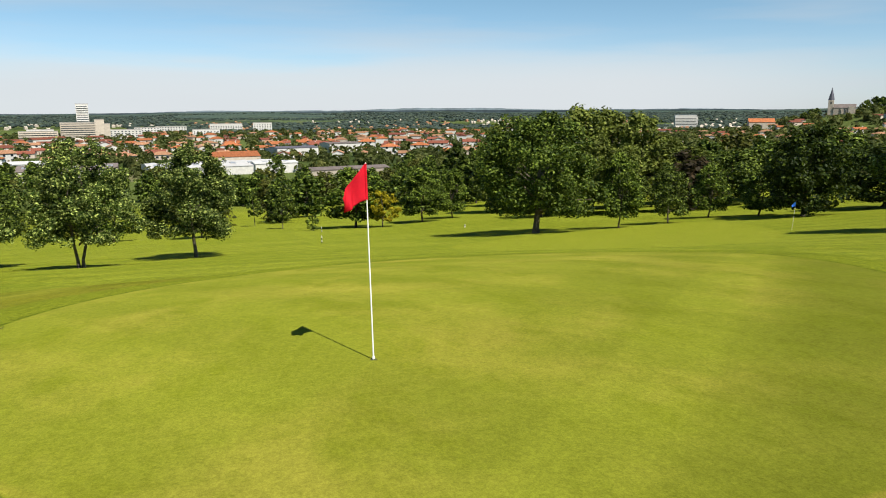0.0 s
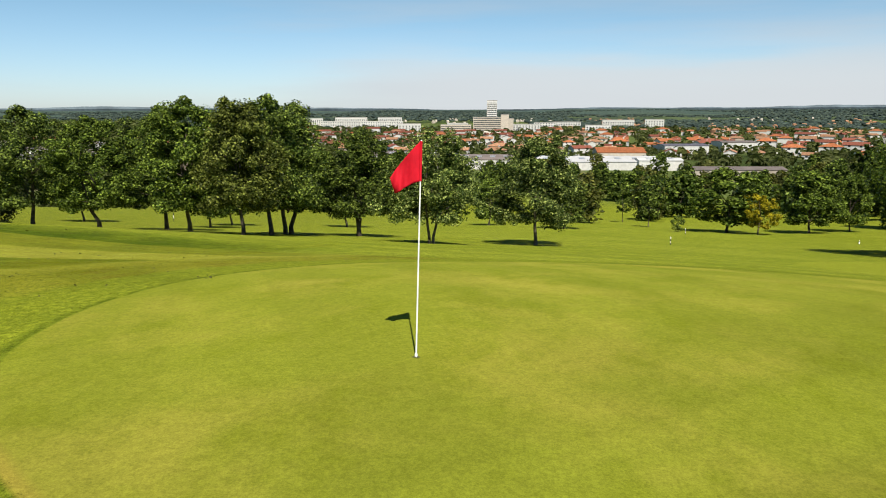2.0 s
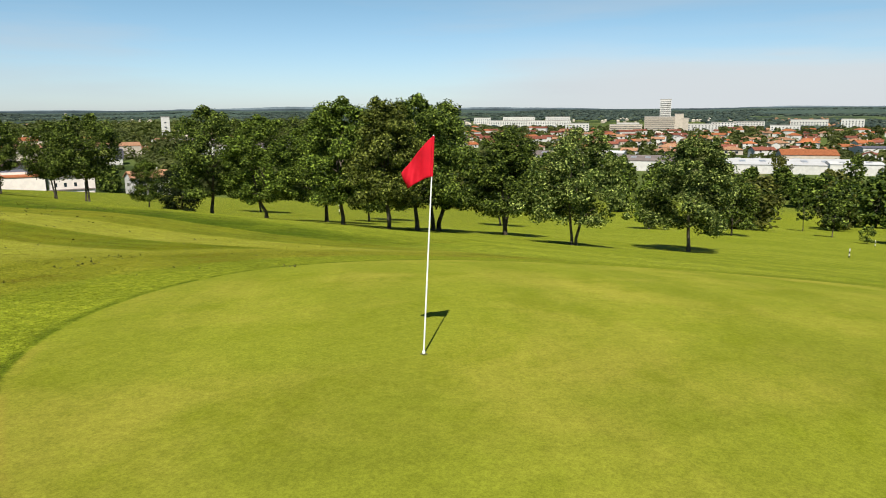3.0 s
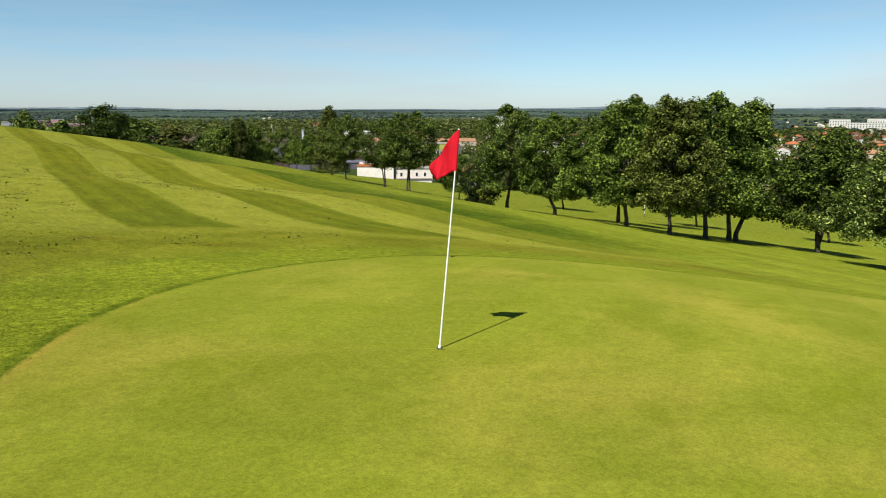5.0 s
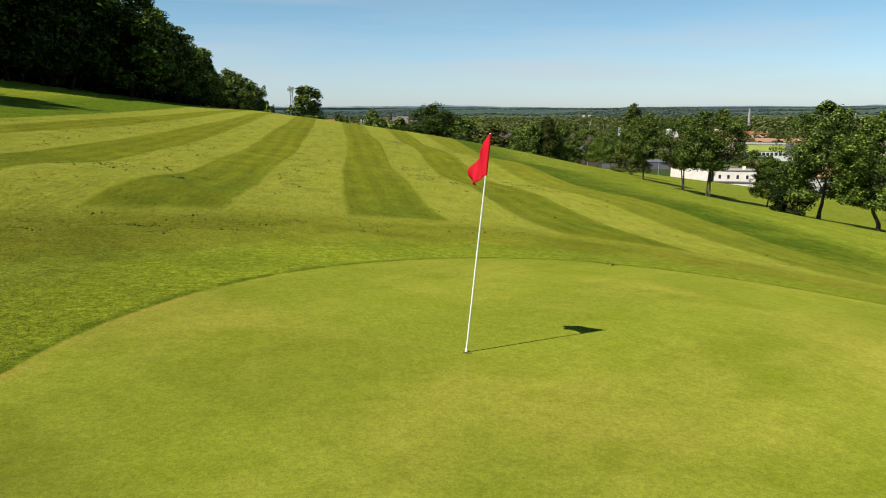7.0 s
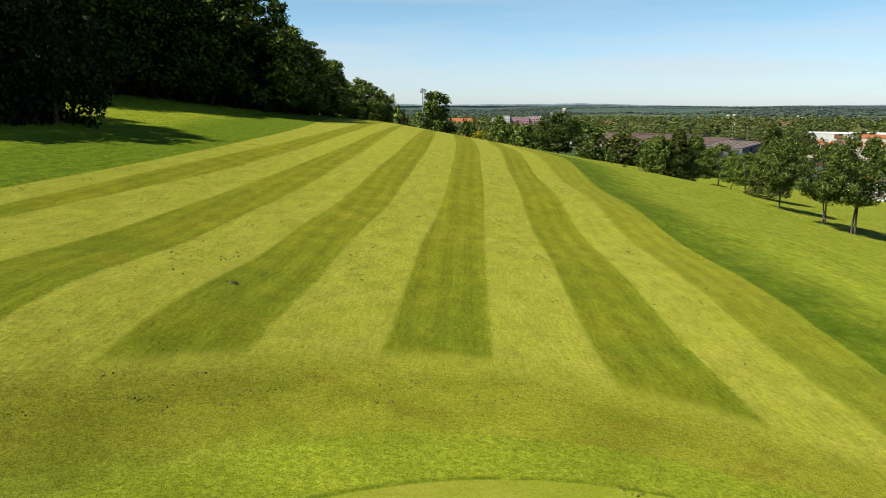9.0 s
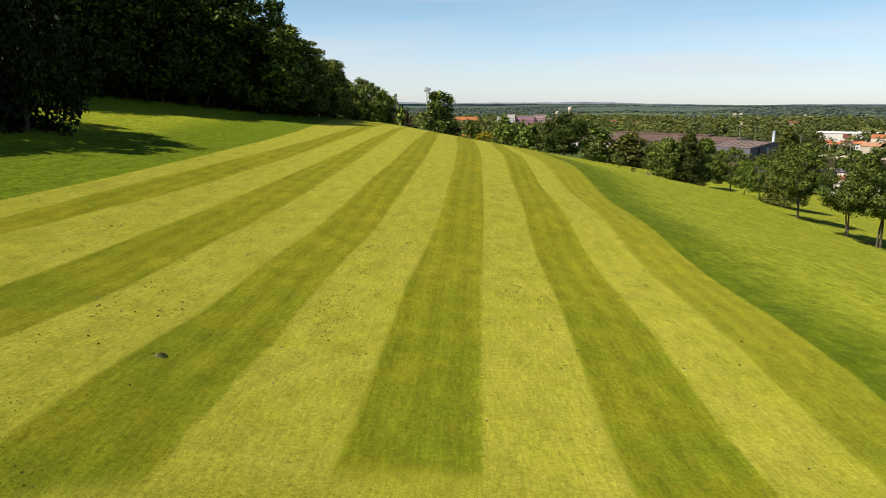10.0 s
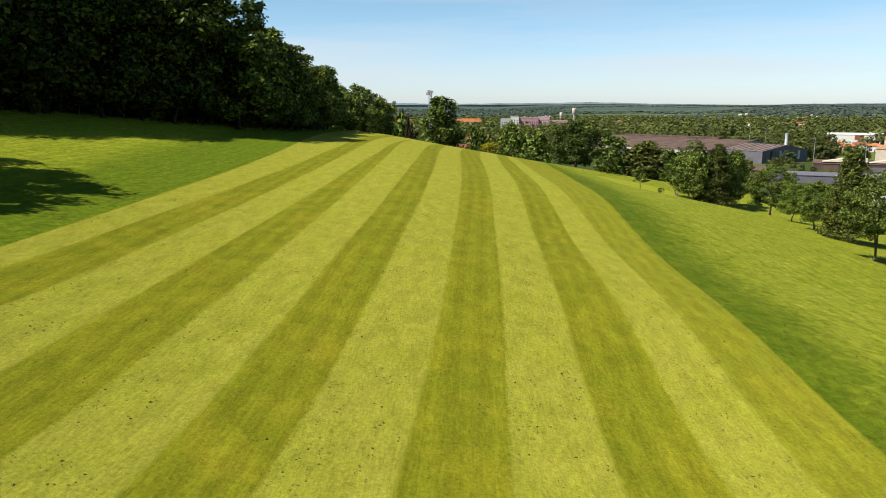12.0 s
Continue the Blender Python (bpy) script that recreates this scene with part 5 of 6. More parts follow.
# white farm and the yellow-green works
def build_farm(x, y, turn):
    """A white-walled farm: a two-storey house with a lean-to, and a long barn with an orange roof edge."""
    ob = thing("farmhouse", x, y, gz(x, y), turn)
    part("wall", block(-8.5, -4, -1, 8.5, 4, 9.4), M["plaster_pale"], ob)
    part("roof", block(-8.8, -4.3, 9.4, 8.8, 4.3, 9.8), M["concrete"], ob)
    part("chimney", block(3, -0.7, 9.8, 4.4, 0.7, 11.0), M["plaster_pale"], ob)
    for u in (-6, -2.5, 1.2, 5):
        part("window", block(u - 0.5, -4.06, 5.9, u + 0.5, -3.9, 7.5), M["pane"], ob)
    part("lean_to", block(-8.5, -6.4, -1, 8, -4.05, 4.6), M["plaster_pale"], ob)
    part("lean_to_roof", block(-8.7, -6.8, 4.6, 8.2, -4.02, 4.9), M["roof_sheet"], ob)
    for u in (-7, -3.5, 5):
        part("window", block(u - 0.5, -6.46, 1.9, u + 0.5, -6.3, 3.2), M["pane"], ob)
    part("door", block(0.4, -6.46, 0, 2.0, -6.3, 3.2), M["roof_red"], ob, "dark red door")
    tagged(ob, "white flat-roofed farmhouse with small dark windows", "house")
    bx, by = x - 17.5 * math.cos(radians(turn)), y - 17.5 * math.sin(radians(turn))
    barn = thing("barn", bx, by, gz(bx, by), turn - 6)
    part("wall", block(-8.4, -5, -1, 8.4, 5, 10.6), M["plaster_pale"], barn)
    part("roof", block(-8.7, -5.3, 10.6, 8.7, 5.3, 11.0), M["roof_orange"], barn)
    part("parapet", block(-8.6, 5.0, 11.0, 1.4, 5.3, 12.0), M["plaster_pale"], barn)
    part("door", block(-8.46, -2, 0, -8.3, 1, 3.0), M["sheet_blue"], barn)
    tagged(barn, "long white barn with an orange tiled roof edge", "barn")
    BUILT.extend(((x, y, 11), (bx, by, 11)))


build_farm(207.5, 251, facing(207.5, 251) + 3)
house(5, 231, 233, facing(231, 233) + 15, 1.45)
def build_lime_works(x, y):
    """A white works front with a window strip under a deep yellow-green band."""
    ob = thing("works_building", x, y, gz(x, y), facing(x, y))
    part("wall", block(-18, -9, -2, 18, 9, 6.5), M["render_white"], ob)
    part("fascia", block(-18.3, -9.3, 6.5, 13, 9.3, 11.0), M["lime"], ob, "yellow-green panel band")
    part("end_wall", block(13, -9.2, 4, 19, 9.2, 10.4), M["sheet_blue"], ob, "dark sheet end wall")
    part("roof", block(-18.5, -9.5, 11.0, 13.2, 9.5, 11.5), M["concrete"], ob)
    bm = block(-0.9, -0.08, 0, 0.9, 0.05, 1.9)
    me = bpy.data.meshes.new("window")
    bm.to_mesh(me)
    bm.free()
    me.materials.append(M["pane"])
    for k in range(12):
        w = new("window", me)
        w.parent = ob
        w.matrix_basis = pose(-16 + k * 2.6, -9, 3.6)
    BUILT.append((x, y, 20))
    return tagged(ob, "white works with a yellow-green band above a window strip", "works building")


build_lime_works(354, 402)
hall("warehouse", "wide shed with a pale roof behind the works", 410, 480, facing(410, 480), 90, 40, 9, "render_cream", "roof_tan", 2.0)
hall("warehouse", "orange-roofed shed behind the works", 480, 590, facing(480, 590), 60, 30, 10, "render_cream", "roof_orange", 2.5)
store = hall("store_hall", "long white store hall with a red panel", 505, 697, facing(505, 697), 74, 30, 10, "render_white", "roof_white", 1.2, "store")
part("sign_panel", block(-12, -15.5, 5.5, -4, -15.05, 9.5), M["roof_red"], store, "red panel on the front")
for k, (az, r) in enumerate(((34.6, 760), (35.5, 790), (36.3, 735), (37.2, 780), (34.0, 800), (37.8, 725))):
    house(k % 4, *polar(az, r), facing(*polar(az, r)) + 20 - 9 * k, 1.0)
for az, r, w in ((51, 620, 60), (55, 560, 50), (57, 700, 60), (60, 640, 50), (62, 520, 40), (49, 760, 60)):
    x, y = polar(az, r)
    hall("warehouse", "long pale shed in the valley", x, y, facing(x, y) + 6, w, 24, 7, "render_white", "roof_sheet", 1.8, lights=3)
for az, r, w in ((34.5, 940, 44), (37.2, 960, 40)):
    x, y = polar(az, r)
    ob = flat_block("shop_building", "low white shop with a red panel", x, y, facing(x, y), w, 20, 8, "render_white", "concrete", 0)
    part("panel", block(-6, -10.3, 3, 4, -10.05, 7), M["roof_red"], ob, "plain red panel")


def build_stack(x, y, h, r0, r1, material, label):
    ob = thing("chimney", x, y, gz(x, y))
    v, f = tube([(0, 0, -1), (0, 0, h * 0.5), (0, 0, h)], [r0, (r0 + r1) / 2, r1], 14)
    stack = part("shaft", mesh_np("shaft", v, f, M[material], True), None, ob)
    v, f = tube([(0, 0, h - 1.2), (0, 0, h - 0.8), (0, 0, h + 0.1)], [r1, r1 * 1.25, r1 * 1.25], 14)
    part("rim", mesh_np("rim", v, f, M[material], True), None, stack)
    return tagged(ob, label, "chimney")


build_stack(640, 762, 34, 2.1, 1.4, "concrete", "tall slim concrete factory chimney")
x, y = polar(46.6, 900)
ob = flat_block("tower_block", "plain white silo tower in the valley", x, y, facing(x, y), 9.5, 9, 29, "render_white", "concrete", 5, 5.0, "tower", rise=5.2)

hall("school", "long brick-orange roofed building past the ridge", *polar(2.0, 1300), 0, 46, 16, 10, "render_cream", "roof_orange", 6.0, "school")
hall("school", "long brick-orange roofed building with pale walls", *polar(7.6, 1300), -8, 44, 16, 11, "render_cream", "roof_orange", 6.0, "school")

# the pink hospital
px, py = polar(12.5, 1100)
for dx, w, h, wall in ((-46, 18, 26, "render_grey"), (-30, 14, 30, "render_white"), (-6, 36, 27, "mauve"), (22, 20, 29, "pink"), (48, 34, 22, "mauve"), (60, 50, 15, "pink")):
    flat_block("hospital_wing", "pink and mauve hospital wing with window rows", px + dx * 0.85, py - (9 if w == 50 else 0), facing(px, py), w * 0.85, 16, h * 0.80, wall, "concrete", int(h * 0.74 / 3.0), 3.2, "hospital", rise=2.8)


def build_water_tower(x, y, h, r, label, wide):
    ob = thing("water_tower", x, y, gz(x, y))
    v, f = tube([(0, 0, -1), (0, 0, h * 0.68)], [r * 0.55, r * 0.55], 16)
    part("shaft", mesh_np("shaft", v, f, M["concrete"], True), None, ob)
    v, f = tube([(0, 0, h * 0.62), (0, 0, h * 0.70), (0, 0, h * 0.97), (0, 0, h), (0, 0, h * 1.01)], [r * 0.55, r * wide, r * wide, r * 0.9 * wide, 0.05], 16)
    part("tank", mesh_np("tank", v, f, M["render_cream"], True), None, ob)
    return tagged(ob, label, "water tower")


build_water_tower(*polar(15.8, 1500), 34, 4.4, "cream concrete water tower", 1.0)
build_water_tower(*polar(14.8, 1500), 25, 4.0, "white round water tower", 0.8)


def build_crane(x, y):
    """A tower crane: lattice mast, jib, counter-jib and cab."""
    ob = thing("tower_crane", x, y, gz(x, y), 75)
    h, pieces = 49.5, []
    for sx in (-1, 1):
        for sy in (-1, 1):
            pieces.append(tube([(sx * 0.8, sy * 0.8, -1), (sx * 0.8, sy * 0.8, h)], [0.16, 0.16], 4))
    for k in range(16):
        z = k * h / 16
        s = 1 if k % 2 else -1
        for q in (-1, 1):
            pieces.append(tube([(-s * 0.8, q * 0.8, z), (s * 0.8, q * 0.8, z + h / 16)], [0.1, 0.1], 4))
            pieces.append(tube([(q * 0.8, -s * 0.8, z), (q * 0.8, s * 0.8, z + h / 16)], [0.1, 0.1], 4))
    part("mast", mesh_np("mast", *join(pieces), M["steel"]), None, ob)
    for name, x0, x1 in (("jib", 1, 9.5), ("counter_jib", -9, -1)):
        pieces = [tube([(x0, q, h + zz), (x1, q, h + zz)], [0.16, 0.16], 4) for q, zz in ((-0.7, 0), (0.7, 0), (0, 1.4))]
        for k in range(5):
            u = x0 + (x1 - x0) * k / 5
            pieces.append(tube([(u, -0.7, h), (u + (x1 - x0) / 5, 0, h + 1.4)], [0.1, 0.1], 4))
            pieces.append(tube([(u, 0.7, h), (u + (x1 - x0) / 5, 0, h + 1.4)], [0.1, 0.1], 4))
        part(name, mesh_np(name, *join(pieces), M["steel"]), None, ob)
    part("cab", block(-1.2, -1.2, h - 2, 1.2, 1.2, h + 0.6), M["render_white"], ob)
    part("counterweight", block(-9, -0.9, h - 1.5, -7, 0.9, h), M["concrete"], ob)
    return tagged(ob, "pale steel tower crane beyond the ridge", "crane")


build_crane(40, 492)

# ---- woods of the valley ----
rng = np.random.default_rng(9)
BELT = "trees of the valley"
count = 0
while count < 230:
    az, r = rng.uniform(60, 142), rng.uniform(165, 430)
    if az < 72 and r < 200:
        continue
    if 74 < az < 93 and r < 230:
        continue
    x, y = polar(az, r)
    if r > 330 and 84 < az < 104 and rng.uniform() < 0.85:
        continue
    if not free(x, y, 4):
        continue
    k = ("belt_a", "belt_b", "belt_c", "belt_b", "belt_b", "copper")[int(rng.integers(5 if az < 120 else 6))]
    h = rng.uniform(9, 14)
    plant(k, x, y, h, h * rng.uniform(0.7, 1.0), "full broadleaf tree of the valley belt", group=BELT)
    count += 1
for az, r, h in ((116.6, 170, 19), (117.4, 172, 21), (113.5, 180, 17), (115.2, 190, 16), (112.6, 200, 16)):
    x, y = polar(az, r)
    plant("poplar", x, y, h, 5.0, "dark narrow poplar of the valley", group="dark narrow poplars")
for az, r, top, w in ((124.2, 128, 3.4, 12), (126.4, 134, 2.9, 11), (128.8, 130, 2.2, 11), (130.6, 136, -2.0, 10), (122, 138, 2.0, 11), (119.5, 140, 1.0, 11), (132.6, 138, -4.2, 11), (117, 144, -0.5, 10), (125.4, 118, -1.5, 9), (127.8, 116, -3.0, 9)):
    x, y = polar(az, r)
    plant_to("tall_c", x, y, top, w, "tall pale green tree behind the oak", FAR_SIDE)
for az, r, h, w in ((136, 120, 12, 12), (133, 112, 10, 11), (138, 135, 13, 13), (141, 125, 13, 13), (143, 110, 13, 12), (128, 112, 8, 9), (121, 118, 9, 10)):
    x, y = polar(az, r)
    plant_to("copper" if w == 11 else "mid_a", x, y, -3.8 if 129 < az < 139 else gz(x, y) + h * 0.85, w, "dark full tree behind the farther green", FAR_SIDE)


def blob(level):
    bm = bmesh.new()
    bmesh.ops.create_icosphere(bm, subdivisions=level, radius=1)
    v = np.array([p.co[:] for p in bm.verts])
    f = np.array([[p.index for p in q.verts] for q in bm.faces])
    bm.free()
    return v, f


def leafy(name, label, places, count, material, seed):
    """Ragged leafy crowns of a wood, many tufts each, in one mesh."""
    r = np.random.default_rng(seed)
    p = np.array([(x, y, gz(x, y)) for x, y, s in places])
    s = np.array([q[2] for q in places])
    n = len(places)
    d = r.normal(0, 1, (n, count, 3))
    d /= np.linalg.norm(d, axis=2)[:, :, None]
    lump = 1 + 0.25 * np.sin(d @ r.normal(0, 2.2, (3, 3))).sum(2) / 1.7
    rad = s[:, None] * lump * r.uniform(0.45, 1.0, (n, count)) ** 0.4
    tall = r.uniform(0.85, 1.35, n)[:, None, None] * np.array((0, 0, 1)) + np.array((1, 1, 0))
    c = p[:, None, :] + d * rad[:, :, None] * tall + np.array((0, 0, 0.75)) * s[:, None, None]
    v, f = leaf_quads(r, c.reshape(-1, 3), (d * 2.6 + (0, 0, 0.8)).reshape(-1, 3), 1.0, 0.8)
    c = np.repeat(c.reshape(-1, 3), 4, 0)
    v = c + (v - c) * np.repeat(np.repeat(s, count) * (2.5 / math.sqrt(count)), 4)[:, None]
    return tagged(new(name, mesh_np(name, v, f, M[material])), label, "woodland", kind="stuff")


def woods(name, label, places, level, material, seed):
    """Crowns of a far wood, each one lumpy, in one mesh."""
    r = np.random.default_rng(seed)
    v0, f0 = blob(level)
    vs, fs = [], []
    for i, (x, y, s) in enumerate(places):
        lump = 1 + r.normal(0, 0.17, len(v0))
        v = v0 * lump[:, None] * (s, s, s * r.uniform(0.8, 1.25) * (0.30 if level == 0 else 0.5 if s > 5.3 else 1.0))
        v += (x, y, gz(x, y) + s * (0.1 if level == 0 else 0.3))
        vs.append(v)
        fs.append(f0 + i * len(v0))
    me = mesh_np(name, np.vstack(vs), np.vstack(fs), M[material])
    return tagged(new(name, me), label, "woodland", kind="stuff")


rng = np.random.default_rng(10)
near_places, mid_places, far_places = [], [], []
while len(near_places) < 3600:
    az, r = rng.uniform(55, 148), rng.uniform(420, 1300)
    x, y = polar(az, r)
    if free(x, y, 1.5) and rng.uniform() < (0.35 if r < 1150 else 0.9):
        near_places.append((x, y, rng.uniform(2.5, 5.0)))
while len(near_places) < 4000:
    az, r = rng.uniform(128, 148), rng.uniform(680, 1000)
    x, y = polar(az, r)
    if free(x, y, 1.5):
        near_places.append((x, y, rng.uniform(2.8, 5.2)))
for k in range(260):
    az, r = rng.uniform(28, 60), rng.uniform(290, 560)
    x, y = polar(az, r)
    if free(x, y, 3) and not (28 < az < 44 and r < 480):
        mid_places.append((x, y, rng.uniform(1.5, 3.4)))
while len(mid_places) < 3300:
    az, r = rng.uniform(-8, 60), 300 + 1500 * rng.uniform() ** 0.8
    x, y = polar(az, r)
    if 8 < az < 45 and r < 560 or 33.8 < az < 38.6 and r < 850 and rng.uniform() < 0.8:
        continue
    if free(x, y, 2) and math.sin(x / 90) * math.sin(y / 75) < 0.62:
        mid_places.append((x, y, rng.uniform(5.0, 8.6)))
while len(far_places) < 8000:
    az, r = rng.uniform(-10, 150), 1250 + 1500 * rng.uniform()
    x, y = polar(az, r)
    if math.sin(x / 240 + 1) * math.sin(y / 210) < 0.22:
        far_places.append((x, y, rng.uniform(5.4, 8.4)))
last_places = []
while len(last_places) < 7000:
    az, r = rng.uniform(-10, 150), 2500 + 1100 * rng.uniform()
    x, y = polar(az, r)
    if math.sin(x / 310 + 1) * math.sin(y / 260) < 0.3:
        last_places.append((x, y, rng.uniform(6.5, 12.0)))
leafy("town_trees", "dark green trees between the houses of the town", near_places, 34, "woodland", 1)
leafy("valley_woods", "continuous green woods of the valley", [p for p in mid_places if math.hypot(p[0], p[1]) < 800], 230, "woodland", 2)
leafy("valley_woods", "hazy green woods across the valley", [p for p in mid_places if math.hypot(p[0], p[1]) >= 800], 60, "woodland", 7)
woods("far_woods", "woods on the far hills, haze blue put into their colour", far_places, 1, "hazed_woodland", 3)
woods("horizon_woods", "woods along the horizon, haze put into their colour", last_places, 0, "hazed_woodland", 6)


def specks(name, label, count, seed, material):
    """Tiny far houses in loose hamlets, joined."""
    r = np.random.default_rng(seed)
    vs, fs = [], []
    for i in range(count):
        if i % 9 == 0:
            az0, d0 = r.uniform(0, 140), r.uniform(1050, 2100)
        az, d = az0 + r.normal(0, 1.3), d0 + r.normal(0, 110)
        x, y = polar(az, d)
        w, h = r.uniform(1.6, 3.6), r.uniform(2.2, 3.8)
        q = np.array([(sx * w, sy * 4, sz) for sz in (-2, h) for sx, sy in ((-1, -1), (1, -1), (1, 1), (-1, 1))] + [(-w, 0, h + 2), (w, 0, h + 2)], float)
        t = -radians(az) + r.uniform(-0.8, 0.8)
        q[:, :2] = q[:, :2] @ np.array([[math.cos(t), math.sin(t)], [-math.sin(t), math.cos(t)]])
        vs.append(q + (x, y, gz(x, y) + 1.5))
        fs.append(np.array([(0, 1, 5), (0, 5, 4), (1, 2, 6), (1, 6, 5), (2, 3, 7), (2, 7, 6), (3, 0, 4), (3, 4, 7), (4, 5, 9), (4, 9, 8), (6, 7, 8), (6, 8, 9), (5, 6, 9), (7, 4, 8)]) + 10 * i)
    return tagged(new(name, mesh_np(name, np.vstack(vs), np.vstack(fs), M[material])), label, "houses", kind="stuff")


specks("far_houses", "tiny pale houses in hamlets on the far hills", 260, 4, "render_cream")
specks("far_roofs", "tiny tan-roofed houses in hamlets on the far hills", 200, 5, "roof_tan")


def build_backdrop():
    """The last wooded ridge on the horizon, an uneven low wall of hills."""
    n, vs, fs = 1400, [], []
    r = np.random.default_rng(12)
    fine = np.convolve(r.normal(0, 1, n + 8), np.ones(5) / 5, "valid")[:n]
    for i in range(n):
        a = -radians(30) + radians(200) * i / (n - 1)
        top = 10 + 7.5 * math.sin(a * 7 + 0.6) + 4.5 * math.sin(a * 19 + 2) + 1.4 * math.sin(a * 47) + 1.6 * fine[i]
        x, y = 4580 * math.sin(a), 4580 * math.cos(a)
        vs += [(x, y, -60), (x * 0.996, y * 0.996, top * 0.4), (x, y, top), (x * 1.004, y * 1.004, -60)]
        if i:
            b = 4 * i
            fs += [(b - 4, b, b + 1, b - 3), (b - 3, b + 1, b + 2, b - 2), (b - 2, b + 2, b + 3, b - 1)]
    me = mesh_np("backdrop", np.array(vs), np.array(fs), M["hazed_ridge"])
    return tagged(new("backdrop", me), "wooded ridge on the horizon, haze blue put into its colour", "hills", kind="structure")


build_backdrop()

# ---- small things on the course ----
def build_post(x, y, h, label):
    ob = thing("marker_post", x, y, gz(x, y))
    for k in range(4):
        v, f = tube([(0, 0, h * k / 4 - (0.1 if k == 0 else 0)), (0, 0, h * (k + 1) / 4)], [0.045, 0.045], 10)
        part("band", mesh_np("band", v, f, M["pole_white" if k % 2 else "post_black"], True), None, ob)
    bm = bmesh.new()
    bmesh.ops.create_cone(bm, cap_ends=True, segments=10, radius1=0.045, radius2=0.01, depth=0.08, matrix=pose(0, 0, h + 0.04))
    part("cap", bm, M["pole_white"], ob)
    return tagged(ob, label, "marker post")


build_post(60.7, -12.6, 0.72, "black and white striped marker post in the grass")
build_post(104.0, -22.0, 0.9, "black and white striped marker post beside a shrub")
build_post(93.8, 56.2, 1.9, "pale striped marker post behind the trees")


def build_cover(x, y):
    """A sprinkler head sunk in a worn ring of soil."""
    ob = thing("sprinkler_head", x, y, gz(x, y))
    v, f = tube([(0, 0, -0.05), (0, 0, 0.012), (0, 0, 0.018), (0, 0, 0.004)], [0.17, 0.165, 0.135, 0.115], 20)
    part("soil_ring", mesh_np("soil_ring", v, f, M["soil"], True), None, ob, "ring of bare dark soil")
    v, f = tube([(0, 0, -0.02), (0, 0, 0.006), (0, 0, 0.012), (0, 0, 0.013)], [0.10, 0.10, 0.09, 0.001], 18)
    lid = part("lid", mesh_np("lid", v, f, M["lid_grey"]), None, ob)
    v, f = tube([(0, 0, 0.010), (0, 0, 0.018), (0, 0, 0.019)], [0.035, 0.033, 0.001], 12)
    part("nozzle_cap", mesh_np("nozzle_cap", v, f, M["post_black"]), None, lid)
    return tagged(ob, "round sprinkler head sunk into the fairway turf", "sprinkler")


build_cover(-3.55, 14.65)


def clippings():
    """Small dark clods and clippings left on the mown lanes."""
    r = np.random.default_rng(31)
    cs, ns, sz = [], [], []
    for k in range(2600):
        y = 5.5 + 55 * r.uniform() ** 1.2
        lane = r.uniform(-17, 13)
        if y > 11:
            # mostly on the light lanes, in loose lines along them
            q = int(r.integers(-4, 3)) * 2 + 1 + (r.choice((-0.28, -0.05, 0.25)) + r.normal(0, 0.08) if r.uniform() < 0.7 else r.uniform(-1, 1))
            lane = q * np.interp(y, (10, 110), (2.69, 3.2)) + np.interp(y, (5, 110), (0.63, 2.5))
        x = lane + 0.125 * y
        if r.uniform() < np.interp(y, (5, 11, 20, 30), (0.92, 0.8, 0.55, 0.3)):
            continue
        n = int(r.integers(2, 7)) if r.uniform() < 0.85 else int(r.integers(8, 16))
        spread = 0.04 + 0.016 * n
        px, py = x + r.normal(0, spread, n), y + r.normal(0, spread * 2.2, n)
        cs.append(np.column_stack([px, py, ground_z(px, py) + r.uniform(0.002, 0.012, n)]))
        ns.append(np.column_stack([r.normal(0, 0.5, n), r.normal(0, 0.5, n), np.ones(n)]))
        sz.append(r.uniform(0.010, 0.034, n) * (1.0 if y < 15 else 1.4))
    for x, y, n in ((4.1, 4.3, 26), (-3.8, 7.1, 30), (-3.2, 6.6, 18), (-2.9, 8.2, 14), (0.4, 7.4, 12), (-0.2, 17.8, 30), (0.2, 18.9, 20), (5.8, 25.5, 24), (6.4, 26.5, 16), (-1.0, 8.4, 14), (1.1, 8.4, 12), (-1.6, 7.7, 14), (-4.6, 8.0, 22), (-2.2, 6.9, 16), (2.6, 7.6, 16), (4.0, 8.3, 14), (-5.4, 6.4, 18)):
        px, py = x + r.normal(0, 0.16, n), y + r.normal(0, 0.10, n)
        cs.append(np.column_stack([px, py, ground_z(px, py) + r.uniform(0.002, 0.015, n)]))
        ns.append(np.column_stack([r.normal(0, 0.5, n), r.normal(0, 0.5, n), np.ones(n)]))
        sz.append(r.uniform(0.012, 0.030, n))
    v, f = leaf_quads(r, np.vstack(cs), np.vstack(ns), 1.0, 0.7)
    c = np.repeat(np.vstack(cs), 4, 0)
    v = c + (v - c) * np.repeat(np.concatenate(sz), 4)[:, None]
    return tagged(new("grass_clippings", mesh_np("grass_clippings", v, f, M["soil"])), "small dark clods and clippings on the mown turf", "clippings", kind="stuff")


clippings()


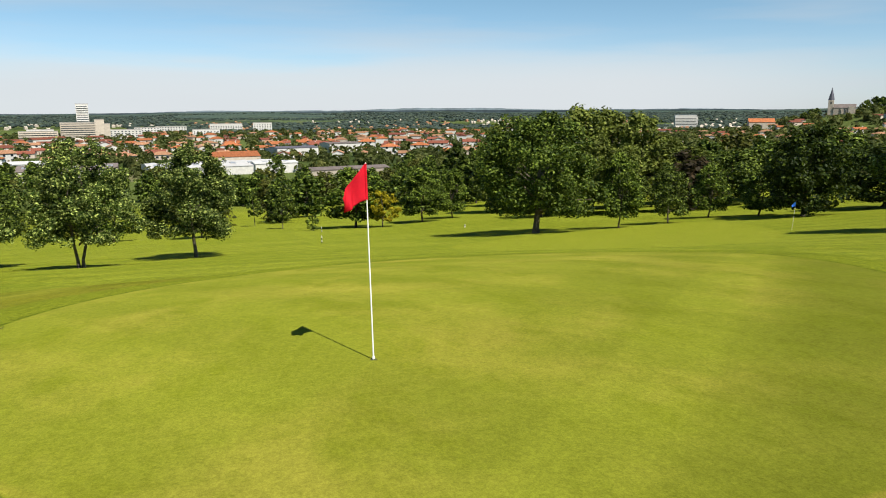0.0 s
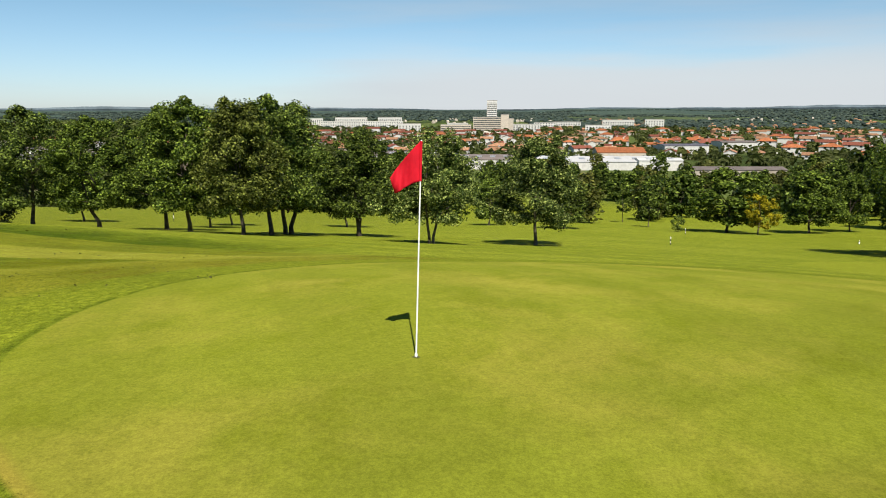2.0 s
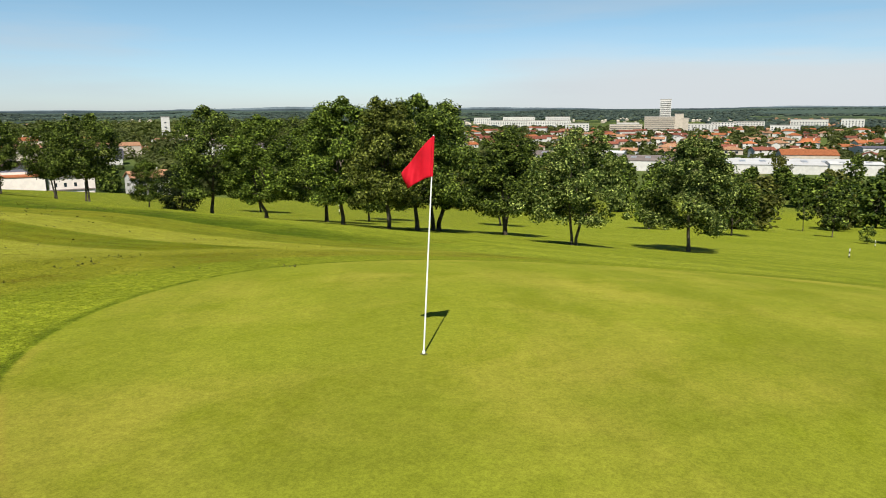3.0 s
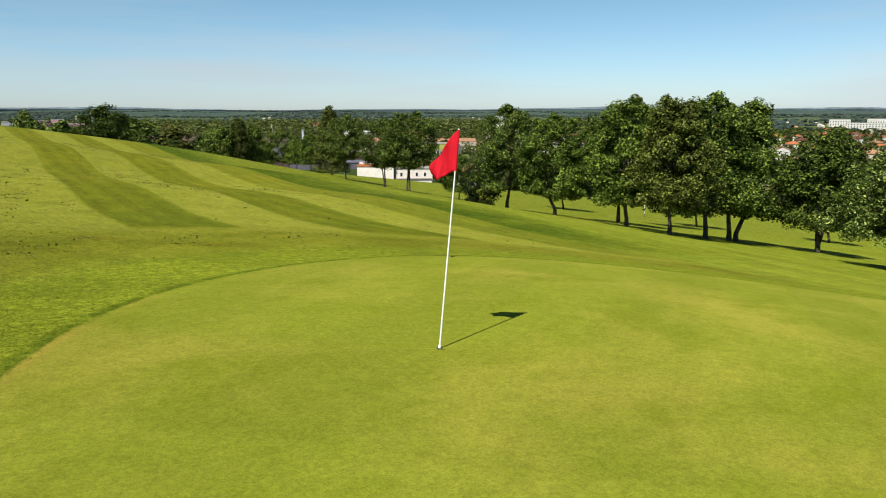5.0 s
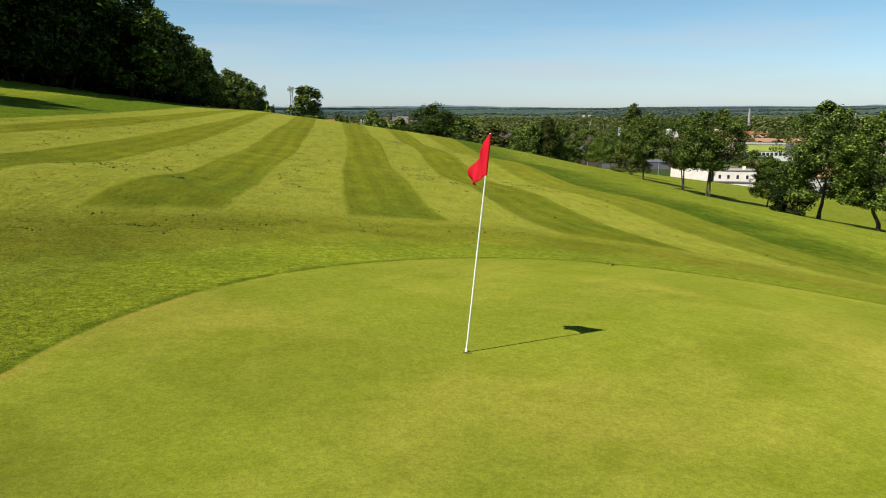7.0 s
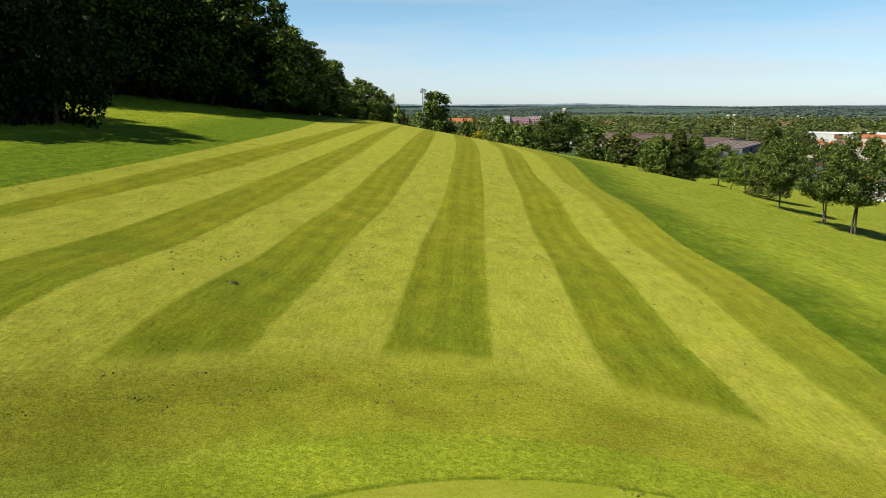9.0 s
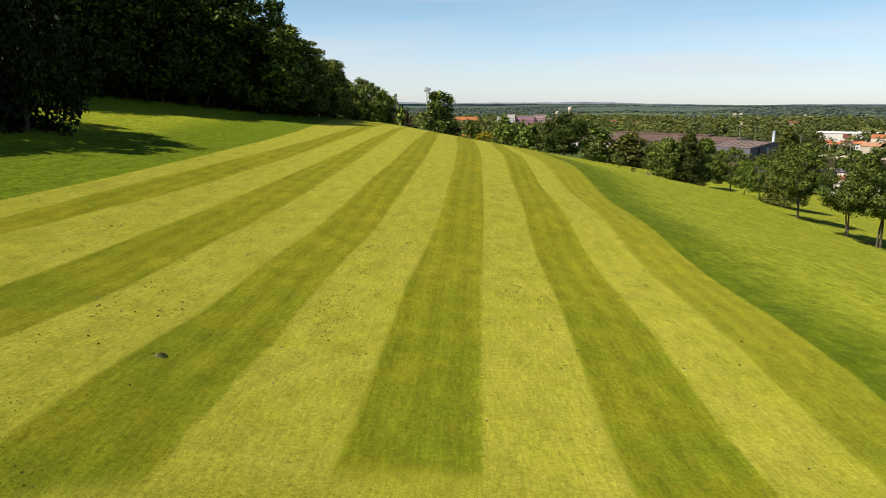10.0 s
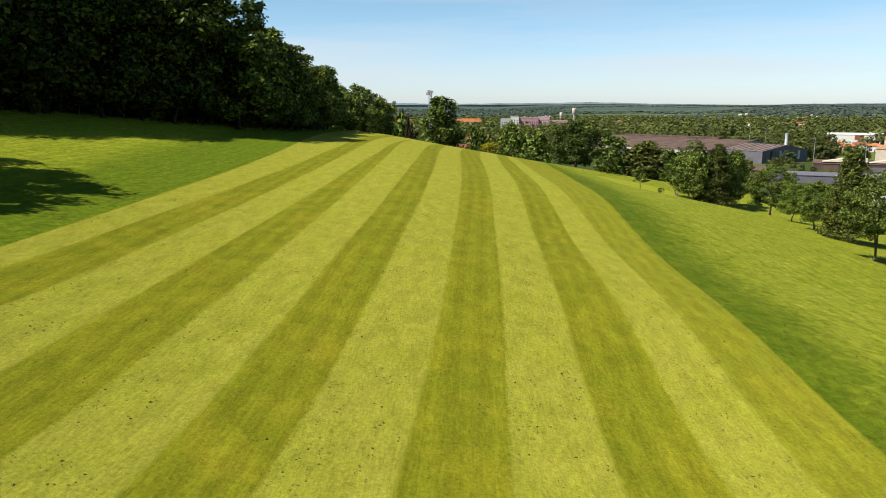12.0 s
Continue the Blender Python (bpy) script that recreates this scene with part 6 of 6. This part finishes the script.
def tufts(name, label, count, spread, size, seed, tall=0.012):
    """Short upright blades and tufts of the mown grass, one triangle each."""
    r = np.random.default_rng(seed)
    x, y = spread(r, count)
    w = size * r.uniform(0.5, 1.2, len(x))
    h = tall * r.uniform(0.5, 1.2, len(x))
    a = r.uniform(0, 2 * np.pi, len(x))
    reach = size * r.uniform(0.8, 2.0, len(x))
    lean = (-np.sin(a) * reach, np.cos(a) * reach)
    z = ground_z(x, y) + 0.001
    v = np.stack([np.column_stack([x - w * np.cos(a), y - w * np.sin(a), z]), np.column_stack([x + w * np.cos(a), y + w * np.sin(a), z]), np.column_stack([x + lean[0], y + lean[1], z + h])], 1).reshape(-1, 3)
    return tagged(new(name, mesh_np(name, v, np.arange(len(v)).reshape(-1, 3), M["turf"])), label, "grass", kind="stuff")


def round_the_green(r, n):
    x, y = r.uniform(-8, 9, n), r.uniform(-2, 11, n)
    out = np.hypot(x - 4.5, y + 4.0) > 9.6
    return x[out], y[out]


def on_the_fairway(r, n):
    y = 7 + 48 * r.uniform(0, 1, n) ** 1.5
    return 0.125 * y + r.uniform(-18, 22, n), y


tufts("collar_grass", "uneven longer grass round the putting green", 110000, round_the_green, 0.013, 41, 0.005)
tufts("fairway_grass", "short coarse grass of the mown fairway", 170000, on_the_fairway, 0.018, 42, 0.008)
plant("bush", 46.4, 118.2, 0.8, 1.1, "small clipped round bush beside the tee", "bush")


def build_bench(x, y):
    ob = thing("tee_bench", x, y, gz(x, y), 60)
    part("seat", block(-0.6, -0.2, 0.40, 0.6, 0.2, 0.48, 0.015), M["wood"], ob)
    for u in (-0.45, 0.45):
        part("leg", block(u - 0.06, -0.18, -0.1, u + 0.06, 0.18, 0.40), M["concrete"], ob)
    part("backrest", block(-0.6, 0.2, 0.55, 0.6, 0.25, 0.80, 0.01), M["wood"], ob)
    return tagged(ob, "low wooden bench beside the tee", "bench")


build_bench(50.5, 121.6)


def build_peg(x, y):
    ob = thing("distance_peg", x, y, gz(x, y))
    v, f = tube([(0, 0, -0.1), (0, 0, 0.42), (0, 0, 0.47)], [0.07, 0.07, 0.03], 10)
    part("shaft", mesh_np("shaft", v, f, M["pole_white"], True), None, ob)
    v, f = tube([(0, 0, 0.28), (0, 0, 0.36)], [0.073, 0.073], 10)
    part("band", mesh_np("band", v, f, M["post_black"], True), None, ob)
    return tagged(ob, "short white distance peg in the grass", "marker post")


build_peg(91.7, -41.8)


def build_lamp_post(x, y, h):
    ob = thing("street_lamp", x, y, gz(x, y), facing(x, y))
    v, f = tube([(0, 0, -0.5), (0, 0, h)], [0.16, 0.09], 8)
    pole = part("pole", mesh_np("pole", v, f, M["steel"], True), None, ob)
    part("lamp_head", block(-1.2, -0.18, h, 0.2, 0.18, h + 0.16, 0.03), M["steel"], pole)
    return tagged(ob, "tall grey street lamp near the works", "street lamp")


for x, y, h in ((330, 610, 22), (348, 616, 20), (300, 470, 18), (345, 480, 14), (200, 330, 9), (214, 318, 9), (186, 344, 9)):
    build_lamp_post(x, y, h)

# the builder's pattern pieces are taken away again
for proto in [p[0] for p in PROTO.values()] + HOUSES:
    for o in (*proto.children_recursive, proto):
        bpy.data.objects.remove(o)
